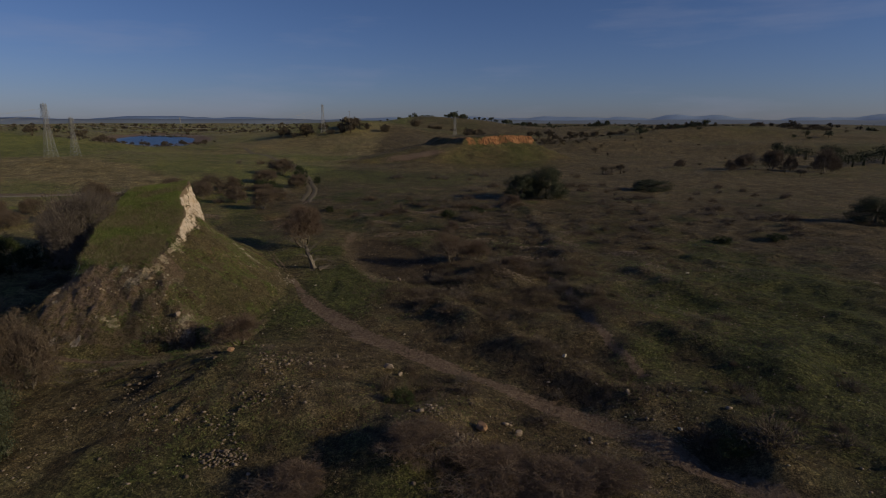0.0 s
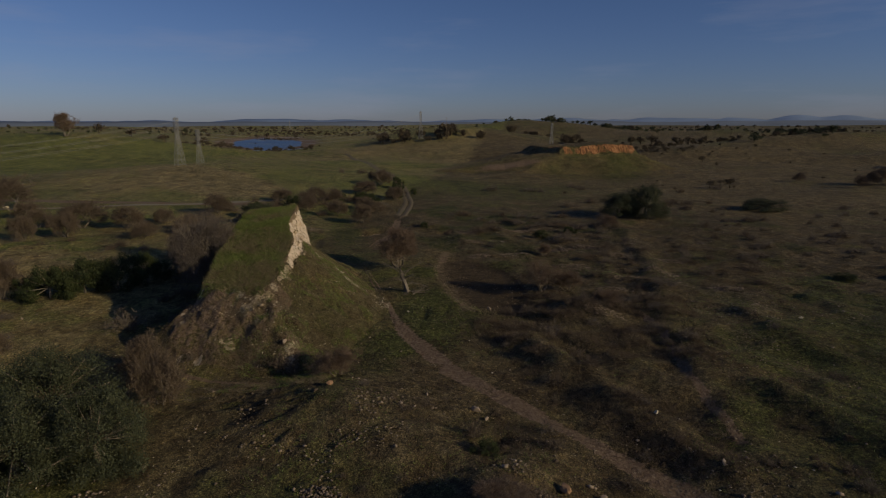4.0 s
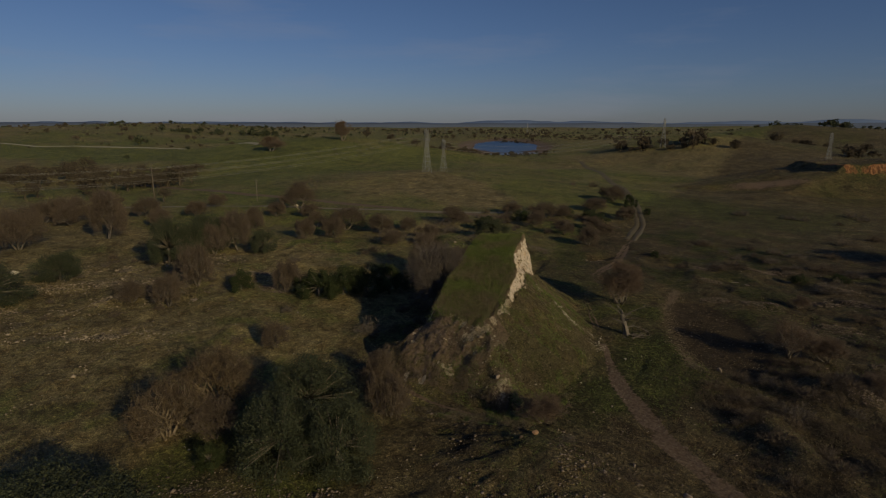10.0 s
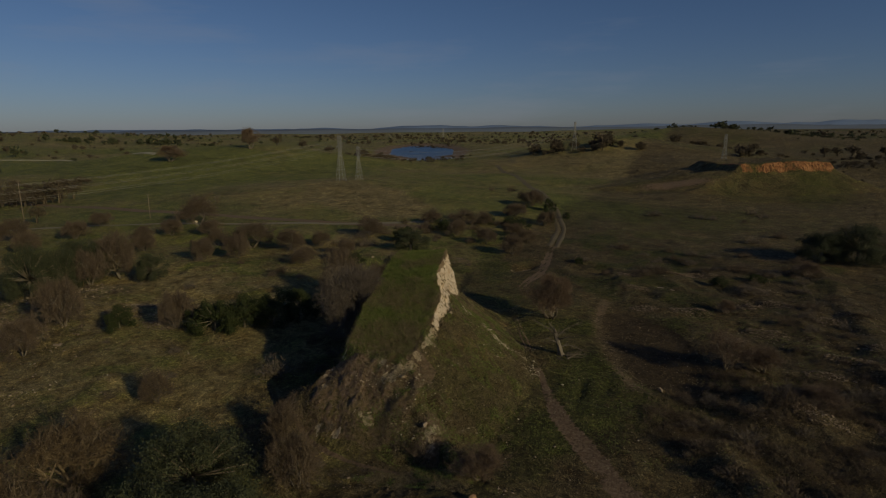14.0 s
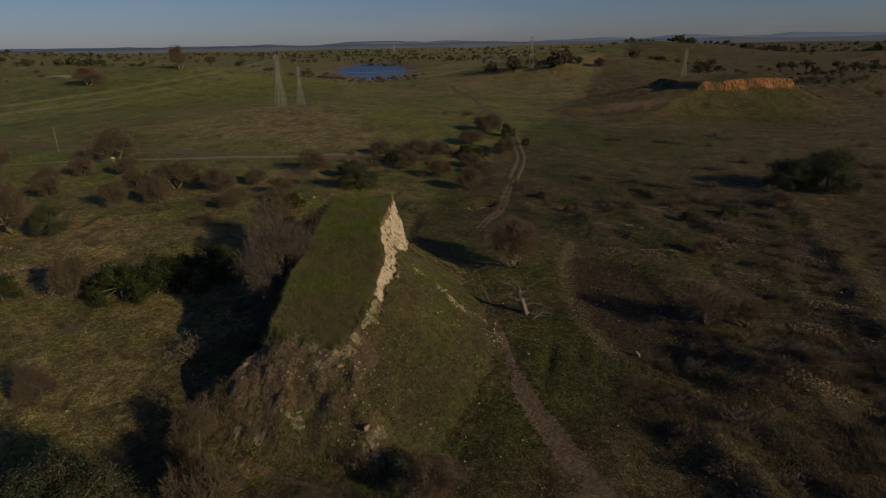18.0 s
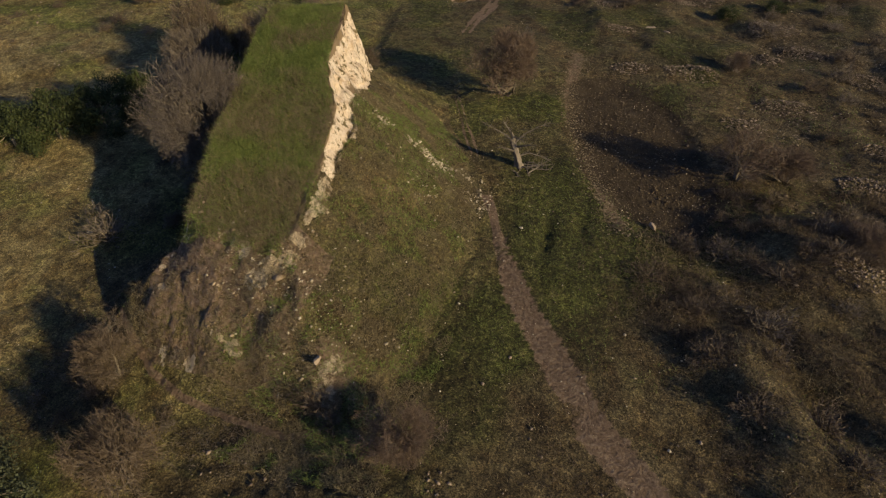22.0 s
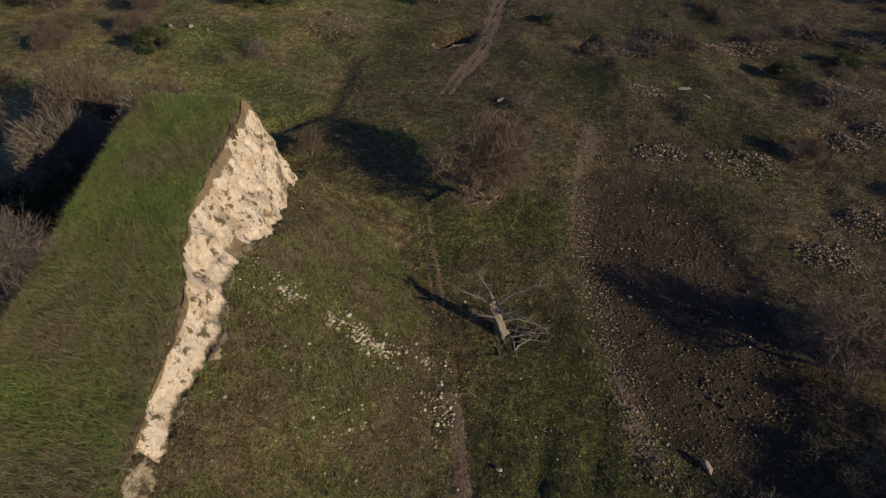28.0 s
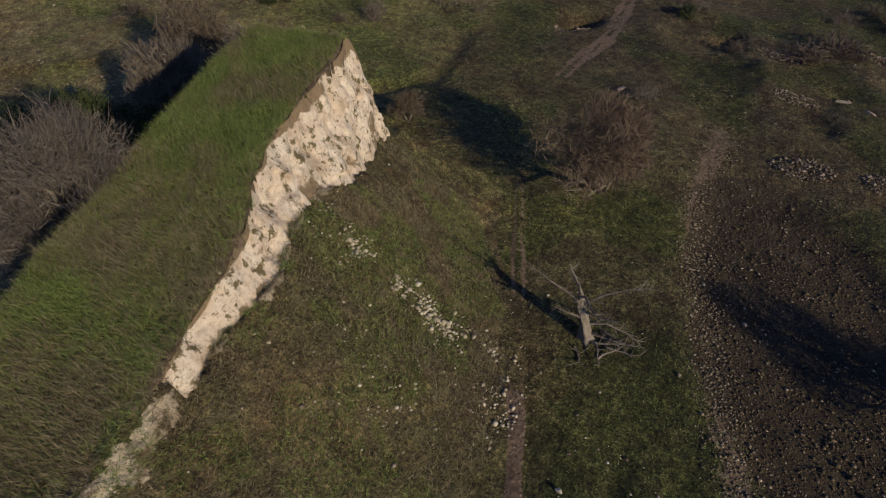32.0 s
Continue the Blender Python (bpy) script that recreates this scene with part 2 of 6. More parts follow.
def land_height(x, y):
    r = np.hypot(x, y)
    far = smooth(250, 900, r)
    z = 0.6 + 0.9 * fbm(x, y, 60, 3, 3) * (1 - far)
    z = z + far * (4 * fbm(x, y, 420, 4, 5) - 1.0) + smooth(1500, 3200, r) * (16 + 14 * fbm(x, y, 1500, 3, 7) + 9 * fbm(x, y, 480, 3, 8))
    z = z + 9.0 * hill(x, y, -215, 320, 130, 110, 30) + 26 * hill(x, y, -470, 480, 160, 130, 20)
    z = z + 30 * hill(x, y, -110, 720, 150, 130) + 31 * hill(x, y, -30, 1180, 210, 190) + 17 * hill(x, y, 430, 1150, 300, 180) + 3.5 * smooth(260, 420, r) * (1 - smooth(900, 1500, r)) * fbm(x, y, 90, 4, 37)
    z = z + 38 * hill(x, y, -1900, 1000, 500, 900, 30) + 34 * hill(x, y, -1200, 600, 300, 250)*0.3 + 14 * hill(x, y, 420, 700, 220, 160)
    z = z - 8 * hill(x, y, -330, 640, 130, 190, 25) - 3.5 * hill(x, y, -400, 820, 170, 140)
    # rolling ridges in the east and beyond the pasture
    z = z + 6 * hill(x, y, -10, 1180, 190, 150) + 12 * hill(x, y, 290, 660, 170, 45, 14) + 15 * hill(x, y, 520, 880, 280, 70, -8) + 9 * hill(x, y, 330, 1040, 210, 70, 5)
    z = z + 7 * hill(x, y, 150, 570, 90, 35, 12) + 6 * hill(x, y, 330, 520, 130, 30, -6) + 3 * hill(x, y, -40, 560, 60, 40, 20) + 12 * hill(x, y, 760, 700, 240, 90, -20)
    z = z + smooth(420, 700, r) * (1 - smooth(1500, 2000, r)) * 3.0 * (1 - 1.6 * np.abs(fbm(x, y * 1.8, 210, 3, 39)))
    # the mesa with the orange bank
    m = mesa(x, y)
    z = z + np.interp(m, [-40, 0, 3.5, 26, 40], [20.0, 18.4, 12.4, 1.8, 0.0]) * (0.84 + 0.18 * hill(x, y, 50, 426, 26, 80) + 0.06 * fbm(x, y, 9, 3, 15))
    z = z + 6.0 * hill(x, y, -20, 398, 40, 18, 16) * smooth(376, 384, y + 3 * fbm(x, y, 9, 3, 14))
    # lake basin
    cx, cy, a, b, turn = LAKE
    c, s = math.cos(radians(turn)), math.sin(radians(turn))
    u, v = (c * (x - cx) + s * (y - cy)) / a, (-s * (x - cx) + c * (y - cy)) / b
    q = np.hypot(u, v) + 0.18 * fbm(x, y, 160, 3, 19)
    finger = np.hypot((x + 398) / 34, (y - 800) / 62) + 0.25 * fbm(x, y, 60, 3, 20)
    q = np.minimum(q, finger)
    z = np.where(q < 1.6, z * smooth(1.0, 1.6, q) + (WATER - 2.5 + 2.7 * smooth(0.85, 1.05, q)) * (1 - smooth(1.0, 1.6, q)), z)
    # spoil heaps and ridges east of the track
    east = smooth(-14, 4, x + 0.45 * (y - 80)) * smooth(20, 50, y) * (1 - smooth(150, 260, y)) * (1 - smooth(90, 170, x)) * (1 - 0.75 * hill(x, y, 1, 122, 8, 13))
    p, t = 0.80 * x + 0.60 * y, -0.60 * x + 0.80 * y
    ridge = 1 - np.abs(fbm(p + 5 * fbm(x, y, 18, 2, 23), t * 0.28, 13, 3, 21, 0.45)) * 2.2
    z = z + east * (0.72 * ridge - 0.25 + 0.7 * fbm(p, t * 0.5, 8, 3, 28) + 0.5 * fbm(x, y, 5, 4, 25, 0.6))
    # rubble heap before the mound, and the hollow beside it
    z = z + 3.3 * hill(x, y, -23, 57, 12, 9, -20) + 1.6 * hill(x, y, -8, 50, 9, 7) + 2.0 * hill(x, y, -2, 44, 5, 10, -30)
    z = z - 1.2 * hill(x, y, -3.5, 53.5, 1.6, 3, -25) - 1.6 * hill(x, y, 25, 45, 2.2, 3.5, 15) + 1.3 * hill(x, y, 29, 44, 3, 6, 15)
    ang, reach = np.arctan2(y - 60, x + 22), np.hypot(x + 22, y - 60)
    z = z + (0.45 * fbm(ang * 5.0, reach * 0.10, 1.0, 3, 152) - 0.35 * np.abs(fbm(ang * 9.0, reach * 0.2, 1.0, 2, 153))) * smooth(2, 8, reach) * (1 - smooth(17, 28, reach)) * (y < 66)
    # long banks east of the track, and the rise behind the pond
    d, run = along(x, y, [(-2, 88), (5, 77.5), (10, 71), (16, 62), (20.5, 54)])
    z = z + 2.5 * np.exp(-((d / 4.0) ** 2)) * (0.85 + 0.3 * fbm(x, y, 6, 3, 26)) * smooth(0, 5, run) * (1 - 0.9 * smooth(18, 37, run))
    d, run = along(x, y, [(8, 86), (13, 79), (19, 71)])
    z = z + 1.3 * np.exp(-((d / 3.3) ** 2)) - 0.9 * hill(x, y, 7.0, 80, 2.4, 5, 35)
    d, run = along(x, y, [(27, 200), (28.6, 164), (28.7, 140), (26, 112), (24, 93), (24.5, 65)])
    z = z + 1.1 * np.exp(-((d / 3.2) ** 2)) * (0.8 + 0.4 * fbm(x, y, 9, 3, 27))
    for line, tall, wide in (([(29, 96), (29.5, 84), (33, 70), (40, 58)], 1.0, 2.9), ([(40, 108), (44, 92), (51, 76), (60, 62)], 0.9, 3.2), ([(58, 120), (64, 104), (74, 88)], 0.9, 3.4), ([(12, 100), (17, 90), (18.5, 80)], 0.7, 2.2)):
        d, run = along(x, y, line)
        z = z + tall * np.exp(-((d / wide) ** 2)) * (0.75 + 0.5 * fbm(x, y, 7, 3, 154))
    z = z + 3.7 * hill(x, y, 6, 99.5, 6, 7) - 1.3 * hill(x, y, -6, 102.5, 4.5, 3.6) + 1.2 * hill(x, y, 44, 64, 4, 9, -40)
    # terrace and rough slopes in the west
    west = smooth(-75, -105, x) * (1 - smooth(-200, -300, x)) * smooth(20, 60, y) * (1 - smooth(150, 220, y))
    z = z + west * (1.9 * fbm(x, y, 26, 4, 29) + 1.0 + 0.7 * smooth(-0.05, 0.05, fbm(x, y, 30, 3, 38)))
    # dry pond
    q = pond(x, y)
    around = np.hypot((0.927 * (x + 12.2) + 0.375 * (y - 121)) / 9.0, (-0.375 * (x + 12.2) + 0.927 * (y - 121)) / 21.0)
    z = z * (1 - 0.6 * smooth(2.3, 1.1, around))
    z = z * (1 - 0.85 * q) - 0.7 * q + 0.10 * q * fbm(x, y, 0.9, 2, 34)
    z = z - 0.7 * hill(x, y, -20.2, 95.5, 0.8, 3.4, 6) - 0.6 * hill(x, y, -16.4, 99.3, 0.8, 3.6, 6)
    # hole in the bank by the track
    z = z - 3.2 * hill(x, y, -53, 171, 2.6, 4.5, -20) - 1.2 * hill(x, y, -30, 176, 2.2, 4)
    # gully
    d, run = along(x, y, [(-66, 118), (-70, 128), (-62, 140), (-66, 155), (-80, 165)])
    z = z - 0.8 * np.exp(-((d / 1.8) ** 2))
    d, run = along(x, y, TRACK)
    flat = np.exp(-((d / 3.0) ** 2))
    z = z + flat * (-0.18 - 0.12 * np.exp(-(((d - 0.8) / 0.35) ** 2)))
    z = z + 0.32 * fbm(x, y, 3.2, 4, 33, 0.6) * (1 - smooth(120, 320, r)) * (1 - 0.85 * flat) * (1 - 0.6 * pond(x, y))
    return z


def ground_height(x, y):
    x, y = np.asarray(x, float), np.asarray(y, float)
    z = land_height(x, y)
    near = (np.abs(x + 45) < 35) & (np.abs(y - 92) < 50)
    return np.where(near, np.maximum(z, mound_height(x, y)), z)


def ground_at(x, y):
    return float(ground_height(np.array([x]), np.array([y]))[0])


# ---- materials ----
def material(name, rough=0.9):
    m = bpy.data.materials.new(name)
    m.use_nodes = True
    t = m.node_tree
    b = t.nodes["Principled BSDF"]
    b.inputs["Roughness"].default_value = rough
    b.inputs["Specular IOR Level"].default_value = 0.25
    return m, t, b


def nz(t, scale, detail=4.0, rough=0.55, coord=None, out=0):
    n = t.nodes.new("ShaderNodeTexNoise")
    n.inputs["Scale"].default_value, n.inputs["Detail"].default_value, n.inputs["Roughness"].default_value = scale, detail, rough
    if coord is None:
        coord = t.nodes.new("ShaderNodeNewGeometry").outputs["Position"]
    t.links.new(coord, n.inputs["Vector"])
    return n.outputs[out]


def ramp(t, src, stops):
    n = t.nodes.new("ShaderNodeValToRGB")
    e = n.color_ramp.elements
    while len(e) < len(stops):
        e.new(0.5)
    for k, (p, c) in zip(e, stops):
        k.position, k.color = p, (*c, 1) if len(c) == 3 else c
    t.links.new(src, n.inputs[0])
    return n.outputs[0]


def fit_range(t, src, a, b, c=0.0, d=1.0):
    n = t.nodes.new("ShaderNodeMapRange")
    for k, v in enumerate((a, b, c, d)):
        n.inputs[k + 1].default_value = v
    t.links.new(src, n.inputs[0])
    return n.outputs[0]


def mixc(t, fac, a, b, blend="MIX"):
    n = t.nodes.new("ShaderNodeMix")
    n.data_type, n.blend_type = "RGBA", blend
    for s, v in ((n.inputs[0], fac), (n.inputs[6], a), (n.inputs[7], b)):
        if isinstance(v, (int, float)):
            s.default_value = v
        elif isinstance(v, tuple):
            s.default_value = (*v, 1)
        else:
            t.links.new(v, s)
    return n.outputs[2]


def calc(t, op, a, b=None):
    n = t.nodes.new("ShaderNodeMath")
    n.operation = op
    for s, v in ((n.inputs[0], a), (n.inputs[1], b)):
        if v is None:
            continue
        if isinstance(v, (int, float)):
            s.default_value = v
        else:
            t.links.new(v, s)
    return n.outputs[0]


def bump(t, b, src, strength, dist):
    n = t.nodes.new("ShaderNodeBump")
    n.inputs["Strength"].default_value, n.inputs["Distance"].default_value = strength, dist
    t.links.new(src, n.inputs["Height"])
    t.links.new(n.outputs[0], b.inputs["Normal"])


def ground_material():
    m, t, b = material("turf", 0.95)
    att = t.nodes.new("ShaderNodeAttribute")
    att.attribute_name = "cover"
    sep = t.nodes.new("ShaderNodeSeparateColor")
    t.links.new(att.outputs["Color"], sep.inputs[0])
    lush, dirt, stone = sep.outputs
    att2 = t.nodes.new("ShaderNodeAttribute")
    att2.attribute_name = "soil"
    sep2 = t.nodes.new("ShaderNodeSeparateColor")
    t.links.new(att2.outputs["Color"], sep2.inputs[0])
    clay, mud, orange = sep2.outputs
    big, mid, fine, grain = nz(t, 0.045, 5, 0.6), nz(t, 0.35, 6, 0.62), nz(t, 2.2, 6, 0.72), nz(t, 8.0, 4, 0.7)
    dry = ramp(t, mid, [(0.3, (0.082, 0.054, 0.029)), (0.5, (0.150, 0.116, 0.067)), (0.72, (0.230, 0.187, 0.116))])
    green = ramp(t, fine, [(0.3, (0.054, 0.061, 0.019)), (0.55, (0.101, 0.110, 0.035)), (0.75, (0.154, 0.157, 0.058))])
    huge = nz(t, 0.009, 5, 0.62)
    k = fit_range(t, calc(t, "ADD", calc(t, "MULTIPLY", mid, 0.9), calc(t, "ADD", lush, calc(t, "ADD", calc(t, "MULTIPLY", big, 0.7), calc(t, "SUBTRACT", calc(t, "MULTIPLY", huge, 1.1), 0.6)))), 1.0, 1.5)
    col = mixc(t, k, dry, green)
    patch = nz(t, 0.95, 5, 0.6)
    col = mixc(t, fit_range(t, patch, 0.36, 0.50), mixc(t, 0.55, col, (0.035, 0.027, 0.015)), mixc(t, fit_range(t, patch, 0.54, 0.70), col, mixc(t, 0.4, mixc(t, 1.0, col, (1.5, 1.45, 1.35), "MULTIPLY"), (0.20, 0.165, 0.095))))
    tuft = calc(t, "ADD", calc(t, "MULTIPLY", fine, 0.6), calc(t, "MULTIPLY", grain, 0.4))
    col = mixc(t, fit_range(t, tuft, 0.40, 0.58), mixc(t, 0.62, col, (0.026, 0.022, 0.012)), mixc(t, fit_range(t, tuft, 0.5, 0.66, 0.0, 0.4), col, mixc(t, 1.0, col, (1.6, 1.55, 1.5), "MULTIPLY")))
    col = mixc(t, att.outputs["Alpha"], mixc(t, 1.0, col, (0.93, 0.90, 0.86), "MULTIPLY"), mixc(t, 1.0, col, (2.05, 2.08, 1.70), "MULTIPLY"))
    # single tufts and clods, with dark gaps between
    geo = t.nodes.new("ShaderNodeNewGeometry").outputs["Position"]
    swirl = t.nodes.new("ShaderNodeVectorMath")
    swirl.operation = "MULTIPLY_ADD"
    t.links.new(nz(t, 2.5, 3, 0.6, out=1), swirl.inputs[0])
    swirl.inputs[1].default_value = (0.55, 0.55, 0.55)
    t.links.new(geo, swirl.inputs[2])
    cells = []
    for size in (3.1, 1.25):
        v = t.nodes.new("ShaderNodeTexVoronoi")
        v.inputs["Scale"].default_value = size
        t.links.new(swirl.outputs[0], v.inputs["Vector"])
        one = t.nodes.new("ShaderNodeSeparateColor")
        t.links.new(v.outputs["Color"], one.inputs[0])
        cells.append((v.outputs["Distance"], one.outputs[0]))
    tone = calc(t, "MULTIPLY", fit_range(t, cells[0][1], 0.0, 1.0, 0.87, 1.16), fit_range(t, cells[1][1], 0.0, 1.0, 0.88, 1.14))
    tone = calc(t, "MULTIPLY", tone, fit_range(t, cells[0][0], 0.30, 0.64, 1.06, 0.80))
    grey = t.nodes.new("ShaderNodeCombineColor")
    for k in range(3):
        t.links.new(tone, grey.inputs[k])
    col = mixc(t, 1.0, col, grey.outputs[0], "MULTIPLY")
    # broad patches of paler and darker growth
    blot = calc(t, "ADD", calc(t, "MULTIPLY", nz(t, 0.13, 5, 0.65), 0.6), calc(t, "MULTIPLY", nz(t, 0.028, 5, 0.65), 0.4))
    col = mixc(t, 1.0, col, ramp(t, blot, [(0.38, (0.62, 0.60, 0.60)), (0.5, (1.0, 1.0, 1.0)), (0.62, (1.34, 1.27, 1.20))]), "MULTIPLY")
    speck = nz(t, 6.5, 5, 0.75)
    col = mixc(t, 1.0, col, ramp(t, speck, [(0.37, (0.36, 0.35, 0.33)), (0.5, (0.95, 0.95, 0.95)), (0.63, (1.85, 1.8, 1.7))]), "MULTIPLY")
    # bare soil
    soil = ramp(t, fine, [(0.3, (0.115, 0.073, 0.048)), (0.52, (0.200, 0.135, 0.094)), (0.72, (0.32, 0.235, 0.17))])
    k = fit_range(t, calc(t, "ADD", dirt, calc(t, "ADD", calc(t, "MULTIPLY", calc(t, "SUBTRACT", patch, 0.5), 0.9), calc(t, "MULTIPLY", calc(t, "SUBTRACT", fine, 0.5), 0.8))), 0.36, 0.62)
    col = mixc(t, k, col, soil)
    mudc = ramp(t, mid, [(0.35, (0.044, 0.031, 0.019)), (0.65, (0.088, 0.063, 0.038))])
    col = mixc(t, fit_range(t, calc(t, "ADD", mud, calc(t, "MULTIPLY", calc(t, "SUBTRACT", mid, 0.5), 0.8)), 0.3, 0.7), col, mudc)
    # gravel
    vor = t.nodes.new("ShaderNodeTexVoronoi")
    vor.inputs["Scale"].default_value = 3.4
    t.links.new(t.nodes.new("ShaderNodeNewGeometry").outputs["Position"], vor.inputs["Vector"])
    peb = ramp(t, vor.outputs["Distance"], [(0.1, (0.34, 0.285, 0.215)), (0.4, (0.21, 0.168, 0.122)), (0.6, (0.06, 0.048, 0.033))])
    k = fit_range(t, calc(t, "ADD", stone, calc(t, "MULTIPLY", calc(t, "SUBTRACT", fine, 0.5), 1.4)), 0.55, 0.75)
    col = mixc(t, k, col, peb)
    # cliff clay
    pale = ramp(t, mid, [(0.25, (0.46, 0.34, 0.22)), (0.5, (0.60, 0.48, 0.345)), (0.75, (0.70, 0.59, 0.455))])
    pock = nz(t, 0.6, 5, 0.65)
    pale = mixc(t, fit_range(t, pock, 0.525, 0.61), pale, mixc(t, fine, (0.10, 0.070, 0.036), (0.24, 0.175, 0.10)))
    k = fit_range(t, calc(t, "ADD", clay, calc(t, "MULTIPLY", calc(t, "SUBTRACT", fine, 0.5), 0.9)), 0.42, 0.58)
    col = mixc(t, k, col, pale)
    tall = t.nodes.new("ShaderNodeMapping")
    tall.inputs["Scale"].default_value = (1.0, 1.0, 0.14)
    t.links.new(geo, tall.inputs["Vector"])
    rust = ramp(t, nz(t, 0.75, 5, 0.7, tall.outputs[0]), [(0.38, (0.12, 0.055, 0.028)), (0.5, (0.30, 0.132, 0.058)), (0.64, (0.48, 0.245, 0.115))])
    col = mixc(t, fit_range(t, calc(t, "ADD", orange, calc(t, "MULTIPLY", calc(t, "SUBTRACT", mid, 0.5), 0.7)), 0.4, 0.6), col, rust)
    t.links.new(col, b.inputs["Base Color"])
    bump(t, b, calc(t, "ADD", calc(t, "MULTIPLY", grain, 0.10), calc(t, "ADD", calc(t, "MULTIPLY", fine, 0.5), calc(t, "ADD", calc(t, "MULTIPLY", patch, 0.6), calc(t, "SUBTRACT", calc(t, "MULTIPLY", mid, 0.4), calc(t, "MULTIPLY", cells[0][0], 0.12))))), 1.0, 1.1)
    return m


TURF = ground_material()


OUTCROPS = [(-59.5, 81.0), (-54.7, 79.4), (-46.1, 75.5), (-42.3, 74.4), (-40.5, 75.5), (-40.6, 79.8), (-43.8, 68.4), (-58.7, 78.0), (-43.2, 73.3)]
WEST_RUBBLE = [(-132, 67, 5, 4), (-135, 58.5, 4, 3), (-122, 94, 5, 3.5), (-159, 54, 8, 2.5), (-160, 75, 7, 2.5), (-144, 91, 6, 2), (-136, 31, 8, 4), (-154, 83, 3.5, 2), (-138, 48, 5, 1.6), (-149, 41, 5, 1.6), (-42, 36.5, 4, 4.5), (-44, 32.5, 5, 3), (-54, 31, 5, 2), (-54.5, 36, 3, 1.2), (-113, 47, 9, 2), (-147, 66, 7, 2)]
WEST_STREAK = [(-86, 14), (-92, 21), (-95, 29), (-97, 36), (-103, 44)]


def west_rubble(x, y):
    out = 0.75 * np.exp(-((along(x, y, WEST_STREAK)[0] / 1.0) ** 2)) * smooth(-0.2, 0.3, fbm(x, y, 5, 3, 72))
    for cx, cy, rx, ry in WEST_RUBBLE:
        out = np.maximum(out, hill(x, y, cx, cy, 1.35 * rx, 1.5 * ry, 35))
    return out * smooth(-0.35, 0.15, fbm(x, y, 3.5, 3, 73))


def painted(ob, x, y, z, steep):
    """Where lush grass, bare soil, stones, pale clay, mud and orange earth lie."""
    r = np.hypot(x, y)
    d, run = along(x, y, TRACK)
    width = 1.55 - 1.0 * smooth(82, 100, y) + 0.75 * smooth(140, 165, y) + 0.4 * fbm(x, y, 7, 2, 61)
    worn = 1 - smooth(0.75 * width, 1.25 * width, d)
    worn = worn * (1 - 0.75 * np.exp(-((d / 0.35) ** 2)) * smooth(95, 110, y))
    worn = worn * (0.50 + 0.5 * smooth(-0.45, 0.25, fbm(x, y, 5, 3, 62))) * np.where(y > 205, 0.6, 1) * (1 - 0.22 * smooth(99, 104, y) * (1 - smooth(138, 146, y)))
    worn = worn * (0.96 + 0.02 * smooth(78, 92, y))
    d2, run = along(x, y, PATH_SOUTH)
    d3, run = along(x, y, ROAD_WEST)
    d4, run = along(x, y, PATH_EAST)
    dirt = np.maximum.reduce([worn, 0.95 * np.exp(-((d2 / 0.38) ** 2)), np.exp(-((d3 / 3.0) ** 2)), 0.85 * np.exp(-((d4 / 0.85) ** 2))])
    lush = 0.42 + 0.3 * fbm(x, y, 70, 3, 63) - 0.12 * smooth(-5, 10, x) * (r < 260) - 0.38 * hill(x, y, -20, 54, 20, 14, -15) - 0.3 * hill(x, y, 10, 60, 14, 30, 20) - 0.25 * hill(x, y, 12, 130, 26, 40)
    lush = lush + 0.75 * hill(x, y, -20, 97, 6.5, 17, 18) + 0.85 * hill(x, y, 58, 86, 12, 30, -25) + 0.45 * hill(x, y, 42, 50, 20, 18) + 0.35 * hill(x, y, -36, 128, 14, 16)
    lush = lush + smooth(200, 400, r) * (-0.06 + 0.04 * smooth(0, -160, x) + 0.45 * fbm(x, y, 160, 4, 70)) + 0.9 * hill(x, y, -760, 330, 330, 70, 12) - 0.25 * hill(x, y, 30, 190, 90, 70)
    lush = lush + 0.45 * smooth(-0.1, 0.4, fbm(x, y, 9, 3, 64)) * (1 - smooth(200, 300, r))
    lush = lush - 0.26 * smooth(-60, -76, x) * (1 - smooth(100, 125, y)) + 0.10 * smooth(-60, -76, x) * smooth(105, 130, y) - 0.32 * smooth(-85, -115, x) * (1 - 0.7 * smooth(105, 130, y)) * (1 - smooth(170, 300, r)) - 0.24 * smooth(-150, 90, x) * smooth(190, 280, y) * (1 - smooth(500, 900, y)) * smooth(-0.4, 0.2, fbm(x, y, 60, 3, 74))
    lush = lush - 0.04 * smooth(4, 14, x) * (1 - smooth(38, 50, x)) * (1 - smooth(160, 240, y))
    lush = lush + 0.55 * hill(x, y, 48, 405, 60, 40, 26)
    lush = lush - 0.5 * smooth(0.25, 0.6, hill(x, y, -173, 264, 60, 26, -35))
    lush = lush - 0.28 * hill(x, y, -72, 32, 45, 30)
    heaps = smooth(0.12, 0.38, fbm(x, y, 11, 4, 65))
    east = smooth(-2, 6, x) * (1 - smooth(60, 90, x)) * (1 - smooth(170, 230, y))
    west = smooth(-95, -120, x) * (1 - smooth(-190, -230, x)) * (1 - smooth(140, 190, y))
    stone = heaps * np.maximum.reduce([0.55 * east, 0.6 * west, 0.9 * hill(x, y, -24, 57, 14, 11, -20), 0.9 * hill(x, y, -2, 46, 8, 8), 0.3 * (r < 260)])
    stone = np.maximum(stone, 0.85 * west_rubble(x, y))
    q = pond(x, y)
    mud = smooth(0.25, 0.6, q) * 0.9
    rim = np.exp(-((along(x, y, RIM)[0] / 1.7) ** 2))
    dirt = np.maximum(dirt, rim * 0.66)
    clay = np.zeros_like(x)
